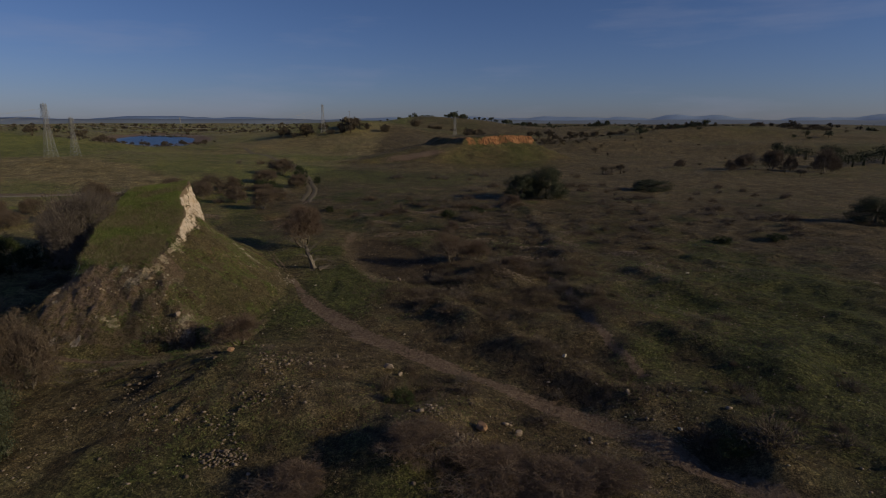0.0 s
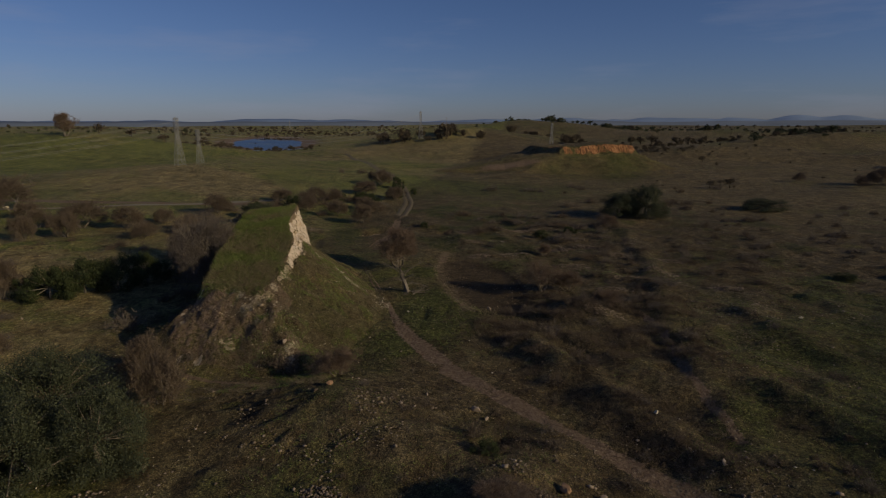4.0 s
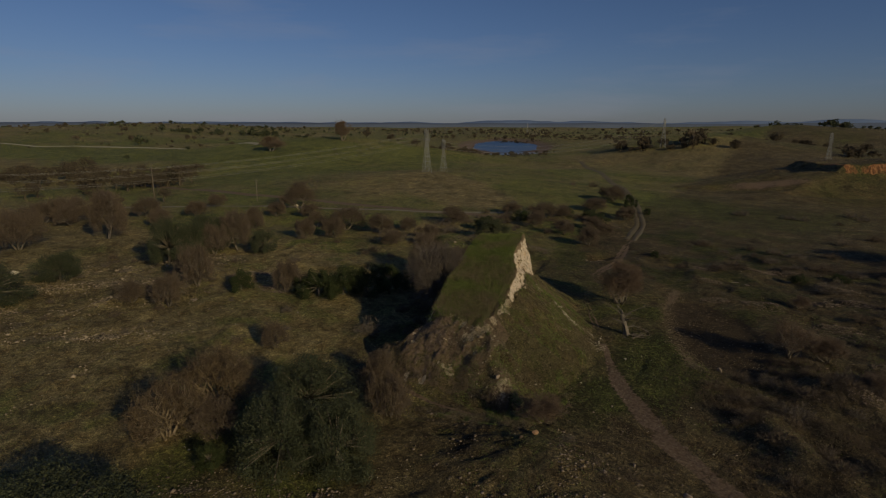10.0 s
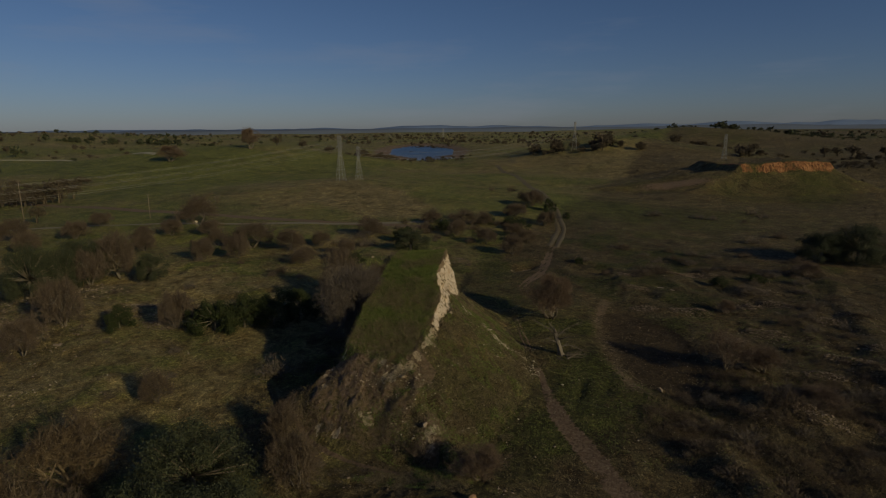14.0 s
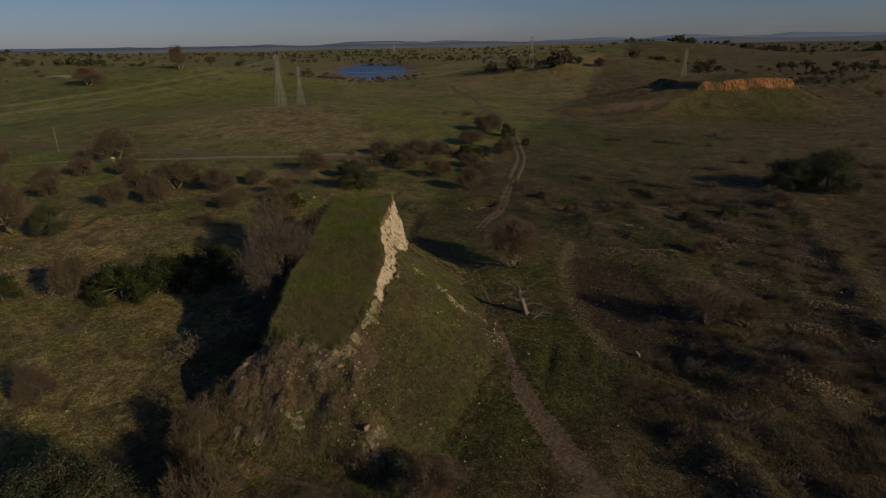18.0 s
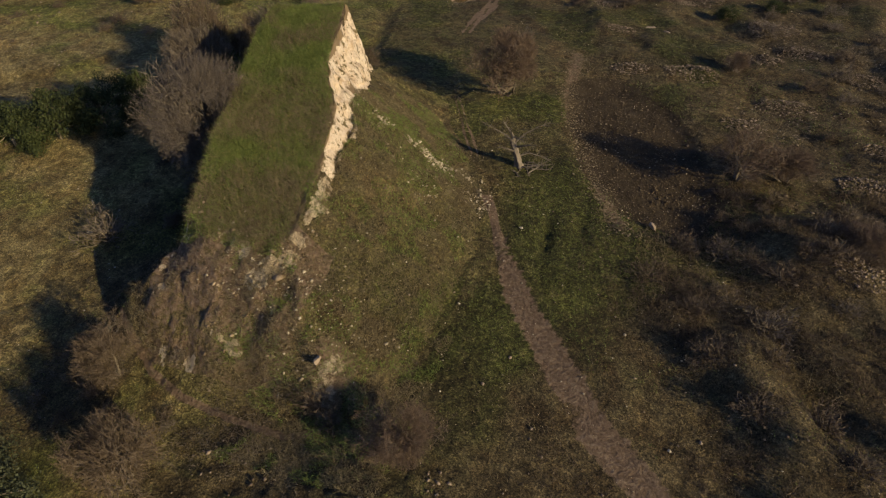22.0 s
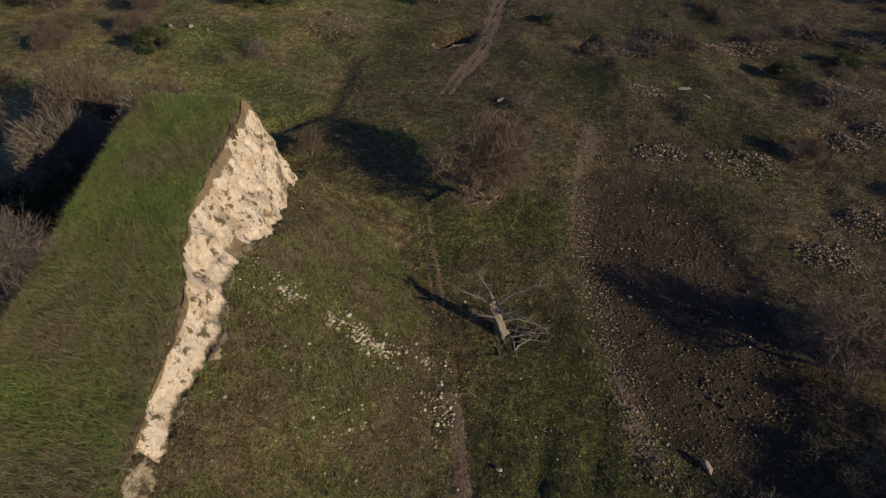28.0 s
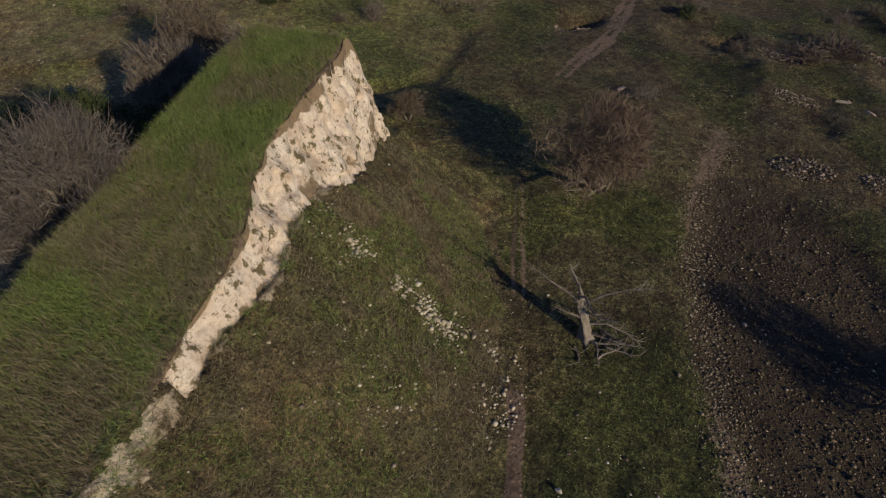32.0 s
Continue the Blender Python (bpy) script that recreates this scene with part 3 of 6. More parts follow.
    w, e, f, b = (np.interp(y, MY, k) for k in (MW, ME, MF, MB))
    on = (y > 58) & (y < 122) & (x > w - 4) & (x < b + 1)
    lush = np.where(on & (x < e), 0.78 + 0.24 * smooth(84, 102, y) + 0.25 * fbm(x, y, 6, 3, 66), lush)
    talus = on & (x >= f)
    lush = np.where(talus, 0.36 + 0.18 * smooth(-38, -30, x) + 0.35 * fbm(x, y, 5, 3, 67), lush)
    lush = np.where(on & (y < 76), lush - 0.32 * smooth(77, 72, y), lush)
    u, v = warped(x, y)
    e2, f2 = np.interp(v, MY, ME), np.interp(v, MY, MF)
    fray = 0.85 * fbm(x, y, 1.5, 4, 68, 0.6)
    inside = np.minimum(u - (e2 - 0.1), (f2 + 0.25 - 0.35 * (1 - smooth(86, 93, y))) - u) + fray * (1 + 0.5 * (1 - smooth(86, 93, y)))
    face = (y > 76.5) & (y < 114.5)
    clay = np.where(face, smooth(-0.1, 0.3, inside) * (0.62 + 0.3 * smooth(86, 100, y)), clay)
    crag = fbm(x, y, 1.8, 4, 69)
    outcrop = np.maximum.reduce([1.0 * hill(x, y, cx, cy, 1.6, 1.0) for cx, cy in OUTCROPS])
    broken = on & (y > 66) & (y < 78) & (x < f + 2)
    clay = np.maximum(clay, np.where(broken, 0.75 * smooth(0.15, 0.45, crag + outcrop - 0.12), 0))
    clay = np.maximum(clay, 0.5 * smooth(0.3, 0.7, hill(x, y, -34.2, 68.6, 1.6, 2.4) + 0.5 * crag))
    dirt = np.maximum(dirt, 0.9 * hill(x, y, -34.2, 69, 2.4, 3.4))
    dirt = np.maximum(dirt, np.where(face, 0.75 * np.exp(-(((u - (e2 - 0.7)) / 0.8) ** 2)), 0.0))
    dirt = np.where(broken, np.maximum(dirt, 0.52 + 0.10 * smooth(68, 74, y)), dirt)
    stone = np.where(talus & (y > 96), np.maximum(stone, 0.40 * np.exp(-(((along(x, y, [(-45, 100.5), (-41, 99.5), (-37, 100), (-31, 100.5)])[0]) / 1.1) ** 2))), stone)
    stone = np.maximum(stone, 0.62 * hill(x, y, -30.3, 101, 1.6, 3))
    m = mesa(x, y)
    bu, bv = bank_axes(x, y)
    lush = lush + 0.45 * hill(x, y, -55, 300, 55, 30, 10) + 0.7 * hill(x, y, -700, 350, 260, 60, 10) + 0.10 * hill(x, y, -330, 370, 170, 90, 25)
    orange = np.where((bv < 20) & (np.abs(bu) < 30 + 2 * fbm(x, y, 5, 2, 18)), smooth(-1.2, 0.0, m) * (1 - smooth(2.6, 5.2, m)) * (0.62 + 0.5 * fbm(x, y, 4, 3, 16)), 0.0)
    cx, cy, la, lb, turn = LAKE
    c, s = math.cos(radians(turn)), math.sin(radians(turn))
    shore = np.hypot((c * (x - cx) + s * (y - cy)) / la, (-s * (x - cx) + c * (y - cy)) / lb)
    dirt = np.maximum(dirt, 0.9 * smooth(1.45, 1.25, shore))
    dirt = np.maximum(dirt, 0.75 * hill(x, y, -20, 384, 30, 6, 10) * (steep > 0.15))
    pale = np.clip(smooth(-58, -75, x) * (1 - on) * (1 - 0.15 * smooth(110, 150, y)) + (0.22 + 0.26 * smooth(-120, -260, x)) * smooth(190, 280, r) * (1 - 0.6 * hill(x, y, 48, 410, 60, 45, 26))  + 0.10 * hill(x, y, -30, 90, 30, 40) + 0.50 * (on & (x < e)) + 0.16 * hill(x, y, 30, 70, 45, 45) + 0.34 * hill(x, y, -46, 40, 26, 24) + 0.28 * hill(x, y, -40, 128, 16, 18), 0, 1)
    n = len(x)
    for name, chans in (("cover", (lush, dirt, stone)), ("soil", (clay, mud, orange))):
        at = ob.data.color_attributes.new(name, "FLOAT_COLOR", "POINT")
        at.data.foreach_set("color", np.stack([*[np.clip(k, 0, 1) for k in chans], pale if name == "cover" else np.ones(n)], 1).astype(np.float32).ravel())


HEIGHTS = {}


def sheet(name, xs, ys, height, mat):
    gx, gy = np.meshgrid(xs, ys)
    gz = height(gx, gy)
    dx = np.gradient(gz, xs, axis=1)
    dy = np.gradient(gz, ys, axis=0)
    nx, ny = len(xs), len(ys)
    me = bpy.data.meshes.new(name)
    i = np.arange(nx * ny).reshape(ny, nx)
    quads = np.stack([i[:-1, :-1], i[:-1, 1:], i[1:, 1:], i[1:, :-1]], -1).reshape(-1, 4)
    me.vertices.add(nx * ny)
    me.vertices.foreach_set("co", np.stack([gx, gy, gz], -1).astype(np.float32).ravel())
    me.loops.add(len(quads) * 4)
    me.loops.foreach_set("vertex_index", quads.ravel().astype(np.int32))
    me.polygons.add(len(quads))
    me.polygons.foreach_set("loop_start", np.arange(0, len(quads) * 4, 4, dtype=np.int32))
    me.polygons.foreach_set("use_smooth", np.ones(len(quads), bool))
    me.update(calc_edges=True)
    me.materials.append(mat)
    ob = new(name, me)
    HEIGHTS[name] = gz
    painted(ob, gx.ravel(), gy.ravel(), gz.ravel(), np.hypot(dx, dy).ravel())
    return ob


def graded(lo, hi, step, near, far, grow):
    out = list(np.arange(lo, hi + step / 2, step))
    s, v = step, out[-1]
    while v < far:
        s *= grow
        v += s
        out.append(v)
    s, v, before = step, lo, []
    while v > near:
        s *= grow
        v -= s
        before.append(v)
    return np.array(before[::-1] + out)


MOUND_BOX = (-74.0, -24.0, 56.0, 128.0)
BANK_BOX = (-76.0, 132.0, 352.0, 524.0)


def sunk(x, y):
    """The land, let down under the finer meshes of the mound and the orange bank."""
    z = ground_height(x, y)
    for (a, b, c, d), edge in ((MOUND_BOX, 0.9), (BANK_BOX, 12.0)):
        inside = np.minimum(np.minimum(x - a, b - x), np.minimum(y - c, d - y))
        z = np.where(inside > edge, np.minimum(z, land_height(x, y)) - 0.6 - (edge > 5) * 3, z)
    return z


GX, GY = graded(-140, 74, 0.72, -4700, 4700, 1.04), graded(24, 205, 0.72, -1500, 4700, 1.04)
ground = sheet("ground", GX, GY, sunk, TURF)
tagged(ground, "rolling winter pasture with dry grass, rubble and dirt track", "ground", kind="structure")
a, b, c, d = MOUND_BOX
mound = sheet("earth_mound", np.arange(a, b + 0.01, 0.2), np.arange(c, d + 0.01, 0.2), lambda x, y: ground_height(x, y) + 0.012, TURF)
tagged(mound, "grass-topped earth mound with a pale eroded clay cliff", "mound", kind="structure")
a, b, c, d = BANK_BOX
bank = sheet("orange_bank", np.arange(a, b + 0.01, 1.1), np.arange(c, d + 0.01, 1.1), lambda x, y: ground_height(x, y) + 0.03, TURF)
tagged(bank, "flat-topped rise with an eroded orange earth bank", "bank", kind="structure")


# ---- the clay cliff on the mound ----
def clay_material():
    m, t, b = material("pale_clay", 0.95)
    mid, fine, grain = nz(t, 0.55, 5, 0.6), nz(t, 1.9, 6, 0.68), nz(t, 7.0, 4, 0.7)
    tall = t.nodes.new("ShaderNodeMapping")
    tall.inputs["Scale"].default_value = (1.0, 1.0, 0.30)
    t.links.new(t.nodes.new("ShaderNodeNewGeometry").outputs["Position"], tall.inputs["Vector"])
    col = ramp(t, mid, [(0.3, (0.53, 0.395, 0.285)), (0.5, (0.655, 0.53, 0.415)), (0.72, (0.74, 0.63, 0.515))])
    col = mixc(t, fit_range(t, nz(t, 1.1, 5, 0.65, tall.outputs[0]), 0.52, 0.70, 0.0, 0.55), col, (0.50, 0.34, 0.20))
    col = mixc(t, fit_range(t, fine, 0.36, 0.5, 0.5, 0.0), col, (0.33, 0.235, 0.15))
    # ledges overgrown with dry tufts
    col = mixc(t, fit_range(t, calc(t, "ADD", calc(t, "MULTIPLY", nz(t, 0.95, 5, 0.68), 0.75), calc(t, "MULTIPLY", fine, 0.25)), 0.53, 0.60), col, mixc(t, grain, (0.075, 0.058, 0.026), (0.22, 0.165, 0.085)))
    band = t.nodes.new("ShaderNodeAttribute")
    band.attribute_name = "topsoil"
    col = mixc(t, fit_range(t, calc(t, "ADD", band.outputs["Fac"], calc(t, "MULTIPLY", calc(t, "SUBTRACT", fine, 0.5), 1.3)), 0.35, 0.6), col, mixc(t, grain, (0.11, 0.075, 0.042), (0.33, 0.235, 0.145)))
    t.links.new(col, b.inputs["Base Color"])
    bump(t, b, calc(t, "ADD", calc(t, "MULTIPLY", fine, 0.7), calc(t, "MULTIPLY", grain, 0.25)), 0.9, 0.35)
    return m


def clay_cliff():
    ys, gs = np.linspace(83.6, 115.2, 240), np.linspace(0, 1, 52)
    y, g = np.meshgrid(ys, gs, indexing="ij")
    x = np.interp(y, MY, ME) + g * (np.interp(y, MY, MF) - np.interp(y, MY, ME))
    for k in range(6):
        u, v = warped(x, y)
        e, f = np.interp(v, MY, ME) - 0.35, np.interp(v, MY, MF) - 0.15 + 0.5 * smooth(88, 95, y)
        x = x + 0.8 * (e + g ** 1.15 * (f - e) - u)
    def even(a, reach):
        pad = np.concatenate([a[:1]] * reach + [a] + [a[-1:]] * reach)
        return sum(pad[k:k + len(a)] for k in range(2 * reach + 1)) / (2 * reach + 1)

    x = even(x, 3)
    top = np.maximum(even(ground_height(x[:, :1] - 0.5, y[:, :1]), 2), even(ground_height(x[:, :1] - 0.5, y[:, :1]), 8) - 0.2) + 0.02
    foot = even(ground_height(x[:, -1:] + 0.55, y[:, :1]), 10) - 0.15
    z = top + (np.minimum(foot, top - 0.3) - top) * g ** 0.85
    tall = np.clip((top - foot) / 3.0, 0.35, 1.4)
    swell = np.sin(np.pi * np.clip(0.04 + 0.92 * g, 0, 1)) ** 0.6 * tall
    spur = 1 - 2.0 * np.abs(fbm(y + 0.35 * z, z * 0.35, 3.6, 3, 141))
    lumps = 0.55 * fbm(y, 0.9 * z, 2.0, 4, 142, 0.55) + 0.16 * fbm(y, z, 0.7, 3, 143)
    pits = -0.42 * smooth(0.16, 0.42, fbm(y, 1.2 * z, 1.5, 3, 144))
    swell = swell * smooth(83.6, 86.0, y)
    push = swell * (0.34 * spur + 0.8 * lumps + 0.8 * pits + 0.12)
    x, z = x + 0.95 * push, z + 0.22 * push
    n, m = len(ys), len(gs)
    i = np.arange(n * m).reshape(n, m)
    quads = np.stack([i[:-1, :-1], i[1:, :-1], i[1:, 1:], i[:-1, 1:]], -1).reshape(-1, 4)[:, ::-1]
    me = bpy.data.meshes.new("clay_cliff")
    me.from_pydata(np.stack([x, y, z], -1).reshape(-1, 3).tolist(), [], quads.tolist())
    me.update()
    soil = np.maximum(smooth(0.10, 0.0, g + 0.12 * fbm(y, z, 1.6, 3, 145)), 0.75 * smooth(0.18, 0.4, fbm(y, 0.8 * z, 2.6, 3, 146)) * smooth(0.45, 0.7, g))
    me.color_attributes.new("topsoil", "FLOAT_COLOR", "POINT").data.foreach_set("color", np.repeat(soil.ravel(), 4).astype(np.float32))
    me.materials.append(clay_material())
    me.polygons.foreach_set("use_smooth", np.ones(len(me.polygons), bool))
    tagged(new("clay_cliff", me), "pale eroded clay cliff with pitted ledges and dry tufts", "cliff", kind="structure")


clay_cliff()


# ---- tools for things ----
def mesh_of(name, verts, faces, mat, soft=False):
    me = bpy.data.meshes.new(name)
    me.from_pydata([tuple(v) for v in verts], [], [tuple(f) for f in faces])
    me.update()
    me.materials.append(mat)
    if soft:
        me.polygons.foreach_set("use_smooth", np.ones(len(me.polygons), bool))
    return me


def many(name, verts, size, mat):
    """A mesh of loose faces, each of size corners, from an array of corners."""
    verts = np.asarray(verts, np.float32).reshape(-1, 3)
    n = len(verts) // size
    me = bpy.data.meshes.new(name)
    me.vertices.add(len(verts))
    me.vertices.foreach_set("co", verts.ravel())
    me.loops.add(len(verts))
    me.loops.foreach_set("vertex_index", np.arange(len(verts), dtype=np.int32))
    me.polygons.add(n)
    me.polygons.foreach_set("loop_start", np.arange(0, n * size, size, dtype=np.int32))
    me.update(calc_edges=True)
    me.materials.append(mat)
    return me


def part(name, me, parent, label=""):
    ob = new(name, me)
    ob.parent = parent
    return tagged(ob, label)


def holder(name, label, category, group="", m=None):
    ob = new(name)
    ob.empty_display_size = 0.5
    if m is not None:
        ob.matrix_basis = m
    return tagged(ob, label, category, group)


def unit(v):
    return v / (np.linalg.norm(v, axis=-1, keepdims=True) + 1e-9)


def tube(verts, faces, p, q, a, b, sides=5):
    """A tapering round bar from p to q, added to verts and faces."""
    p, q = np.array(p, float), np.array(q, float)
    w = unit(q - p)
    u = unit(np.cross(w, (0.3, 0.2, 1.0) if abs(w[2]) < 0.9 else (1.0, 0.1, 0)))
    v = np.cross(w, u)
    k = len(verts)
    for c, r in ((p, a), (q, b)):
        for n in range(sides):
            t = 2 * math.pi * n / sides
            verts.append(c + r * (math.cos(t) * u + math.sin(t) * v))
    for n in range(sides):
        m = (n + 1) % sides
        faces.append((k + n, k + m, k + sides + m, k + sides + n))
    faces.append(tuple(k + n for n in reversed(range(sides))))
    faces.append(tuple(k + sides + n for n in range(sides)))


def mottled(name, low, high, scale, rough=0.9, relief=0.0, island=False):
    m, t, b = material(name, rough)
    n = nz(t, scale, 5, 0.6, t.nodes.new("ShaderNodeTexCoord").outputs["Object"])
    if island:
        n = calc(t, "ADD", calc(t, "MULTIPLY", n, 0.4), calc(t, "MULTIPLY", t.nodes.new("ShaderNodeNewGeometry").outputs["Random Per Island"], 0.6))
    else:
        n = calc(t, "ADD", calc(t, "MULTIPLY", n, 0.8), calc(t, "MULTIPLY", t.nodes.new("ShaderNodeObjectInfo").outputs["Random"], 0.2))
    t.links.new(ramp(t, n, [(0.25, low), (0.75, high)]), b.inputs["Base Color"])
    if relief:
        bump(t, b, n, 0.8, relief)
    return m


BARK = mottled("bark", (0.10, 0.080, 0.060), (0.26, 0.215, 0.165), 3.0, 0.95, 0.05)
DEADWOOD = mottled("bleached_wood", (0.105, 0.084, 0.067), (0.25, 0.206, 0.165), 3.0, 0.9, 0.04)
TWIG_BROWN = mottled("brown_twigs", (0.080, 0.058, 0.042), (0.170, 0.126, 0.092), 0.8, 0.95, island=True)
TWIG_FAR = mottled("far_twigs", (0.058, 0.044, 0.030), (0.125, 0.098, 0.068), 0.8, 0.95, island=True)
TWIG_GREY = mottled("grey_twigs", (0.105, 0.082, 0.064), (0.215, 0.172, 0.136), 0.8, 0.95, island=True)
LEAF_OAK = mottled("live_oak_leaves", (0.036, 0.042, 0.022), (0.080, 0.086, 0.045), 0.7, 0.7, island=True)
LEAF_BUSH = mottled("bush_leaves", (0.024, 0.033, 0.011), (0.056, 0.067, 0.023), 0.9, 0.75, island=True)
STONE = mottled("field_stone", (0.105, 0.076, 0.055), (0.32, 0.245, 0.185), 1.7, 0.9, 0.04, island=True)
PALE_STONE = mottled("pale_clay_rubble", (0.27, 0.22, 0.155), (0.54, 0.46, 0.35), 1.7, 0.9, 0.04, island=True)
RUST_STONE = mottled("rusty_stone", (0.26, 0.14, 0.075), (0.44, 0.27, 0.16), 2.0, 0.9, 0.04)
STEEL = mottled("galvanised_steel", (0.27, 0.26, 0.25), (0.40, 0.39, 0.37), 2.0, 0.55)
POLE_WOOD = mottled("pole_wood", (0.16, 0.12, 0.085), (0.30, 0.235, 0.17), 2.0, 0.9)
GRASS_DRY = mottled("dry_grass_blades", (0.11, 0.082, 0.044), (0.29, 0.235, 0.14), 0.5, 0.9, island=True)
GRASS_GREEN = mottled("green_grass_blades", (0.088, 0.116, 0.026), (0.240, 0.282, 0.084), 0.5, 0.85, island=True)
GRAVEL = mottled("gravel_road", (0.17, 0.14, 0.095), (0.29, 0.245, 0.175), 1.2, 0.95, 0.05)
CLAY = mottled("cut_clay", (0.19, 0.13, 0.075), (0.42, 0.31, 0.195), 0.5, 0.95, 0.2)


def sheet_at(x, y):
    """Height of the ground sheet's mesh itself."""
    x, y = np.asarray(x, float), np.asarray(y, float)
    i, j = np.clip(np.searchsorted(GX, x) - 1, 0, len(GX) - 2), np.clip(np.searchsorted(GY, y) - 1, 0, len(GY) - 2)
    u, v = (x - GX[i]) / (GX[i + 1] - GX[i]), (y - GY[j]) / (GY[j + 1] - GY[j])
    h = HEIGHTS["ground"]
    return h[j, i] * (1 - u) * (1 - v) + h[j, i + 1] * u * (1 - v) + h[j + 1, i] * (1 - u) * v + h[j + 1, i + 1] * u * v


def resting(x, y):
    """Where a thing rests: on the mound, the bank or the sheet, whichever is drawn there."""
    a, b, c, d = MOUND_BOX
    if a + 1 < x < b - 1 and c + 1 < y < d - 1:
        return ground_at(x, y)
    a, b, c, d = BANK_BOX
    if a + 12 < x < b - 12 and c + 12 < y < d - 12:
        return ground_at(x, y)
    return float(sheet_at(np.array([x]), np.array([y]))[0])


def ribbon(name, line, half, mat, label, category, lift=0.14):
    pts = []
    for (ax, ay), (bx, by) in zip(line, line[1:]):
        n = max(2, int(math.hypot(bx - ax, by - ay) / 1.5))
        pts += [(ax + (bx - ax) * k / n, ay + (by - ay) * k / n) for k in range(n)]
    pts = np.array(pts + [line[-1]])
    for k in range(12):
        pts[1:-1] = 0.25 * pts[:-2] + 0.5 * pts[1:-1] + 0.25 * pts[2:]
    side = unit(np.gradient(pts, axis=0))[:, ::-1] * (-1, 1)
    wob = 1 + 0.3 * fbm(pts[:, 0], pts[:, 1], 12, 3, 71)
    rows = []
    for f in (-1, -0.5, 0, 0.5, 1):
        p = pts + side * (half * f * wob)[:, None]
        rows.append(np.column_stack([p, sheet_at(p[:, 0], p[:, 1]) + lift * (1 - 0.9 * abs(f) ** 3)]))
    n = len(pts)
    faces = [(r * n + k, r * n + k + 1, (r + 1) * n + k + 1, (r + 1) * n + k) for r in range(4) for k in range(n - 1)]
    return tagged(new(name, mesh_of(name, np.concatenate(rows), faces, mat, True)), label, category, kind="structure")


# ---- water and roads ----
def water_material():
    m, t, b = material("water", 0.3)
    b.inputs["Base Color"].default_value = (0.014, 0.036, 0.085, 1)
    b.inputs["Specular IOR Level"].default_value = 0.5
    bump(t, b, nz(t, 0.5, 3), 1.0, 0.6)
    return m


cx, cy, la, lb, turn = LAKE
c, s = math.cos(radians(turn)), math.sin(radians(turn))
ring = [(cx - 40 * s + c * 1.5 * la * math.cos(k) - s * 1.7 * lb * math.sin(k), cy + s * 1.5 * la * math.cos(k) + c * 1.7 * lb * math.sin(k), WATER) for k in np.linspace(0, 2 * math.pi, 64, endpoint=False)]
tagged(new("lake_water", mesh_of("lake_water", ring, [tuple(range(64))], water_material())), "small blue reservoir lying among grass hills", "lake", kind="structure")
ribbon("farm_road", [(-330, 120), (-275, 142), (-243, 157), (-210, 178), (-178, 192), (-147, 203), (-122, 217), (-106, 231)], 1.7, GRAVEL, "pale gravel farm road crossing the pasture", "road")
SOIL = mottled("rutted_soil", (0.095, 0.074, 0.046), (0.19, 0.150, 0.098), 0.8, 0.95, 0.08)
for off in (-1.3, 1.3):
    far_track = [(x + off, y) for x, y in TRACK if y > 186]
    ribbon("wheel_track", far_track, 1.0, SOIL, "worn earth wheel rut running over the pasture", "track", 0.22)
PALE_LANE = mottled("pale_lane", (0.30, 0.265, 0.19), (0.44, 0.39, 0.29), 0.3, 0.95)
ribbon("pasture_lane", [(-1250, 300), (-976, 369), (-890, 420), (-808, 467), (-700, 470), (-600, 430), (-508, 398)], 3.4, PALE_LANE, "pale lane along the far pasture", "road", 0.9)


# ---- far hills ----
def far_range(name, radius, low, base, rise, haze_colour, seed, label, east=0.0):
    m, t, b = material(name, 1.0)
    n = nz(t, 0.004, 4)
    t.links.new(ramp(t, n, [(0.3, tuple(0.9 * k for k in haze_colour)), (0.7, tuple(1.1 * k for k in haze_colour))]), b.inputs["Base Color"])
    verts, faces, count = [], [], 260
    for k in range(count):
        ang = radians(-125 + 200 * k / (count - 1))
        x, y = math.sin(ang), math.cos(ang)
        lift = float(fbm(np.array([math.degrees(ang)]), np.array([seed * 7.0]), 7, 5, seed, 0.6)[0])
        top = base + rise * max(0.0, 0.35 + lift) * (1 + east * float(smooth(radians(2), radians(22), ang)))
        for r, z in ((radius - 500, low), (radius - 160, 0.6 * top), (radius, top), (radius + 120, low)):
            verts.append((r * x, r * y, z))
    for k in range(count - 1):
        for r in range(3):
            faces.append((4 * k + r, 4 * k + 4 + r, 4 * k + 5 + r, 4 * k + 1 + r))
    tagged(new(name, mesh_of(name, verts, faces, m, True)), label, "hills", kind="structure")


# blue-grey distance haze is painted into both ranges' base colours
far_range("backdrop_foothills", 4250, -20, 40, 14, (0.19, 0.22, 0.27), 5, "low hazy wooded foothills on the skyline")
far_range("backdrop_mountains", 4750, -20, 46, 34, (0.25, 0.33, 0.48), 9, "mountains far beyond the plain, tinted pale blue for haze", 1.2)


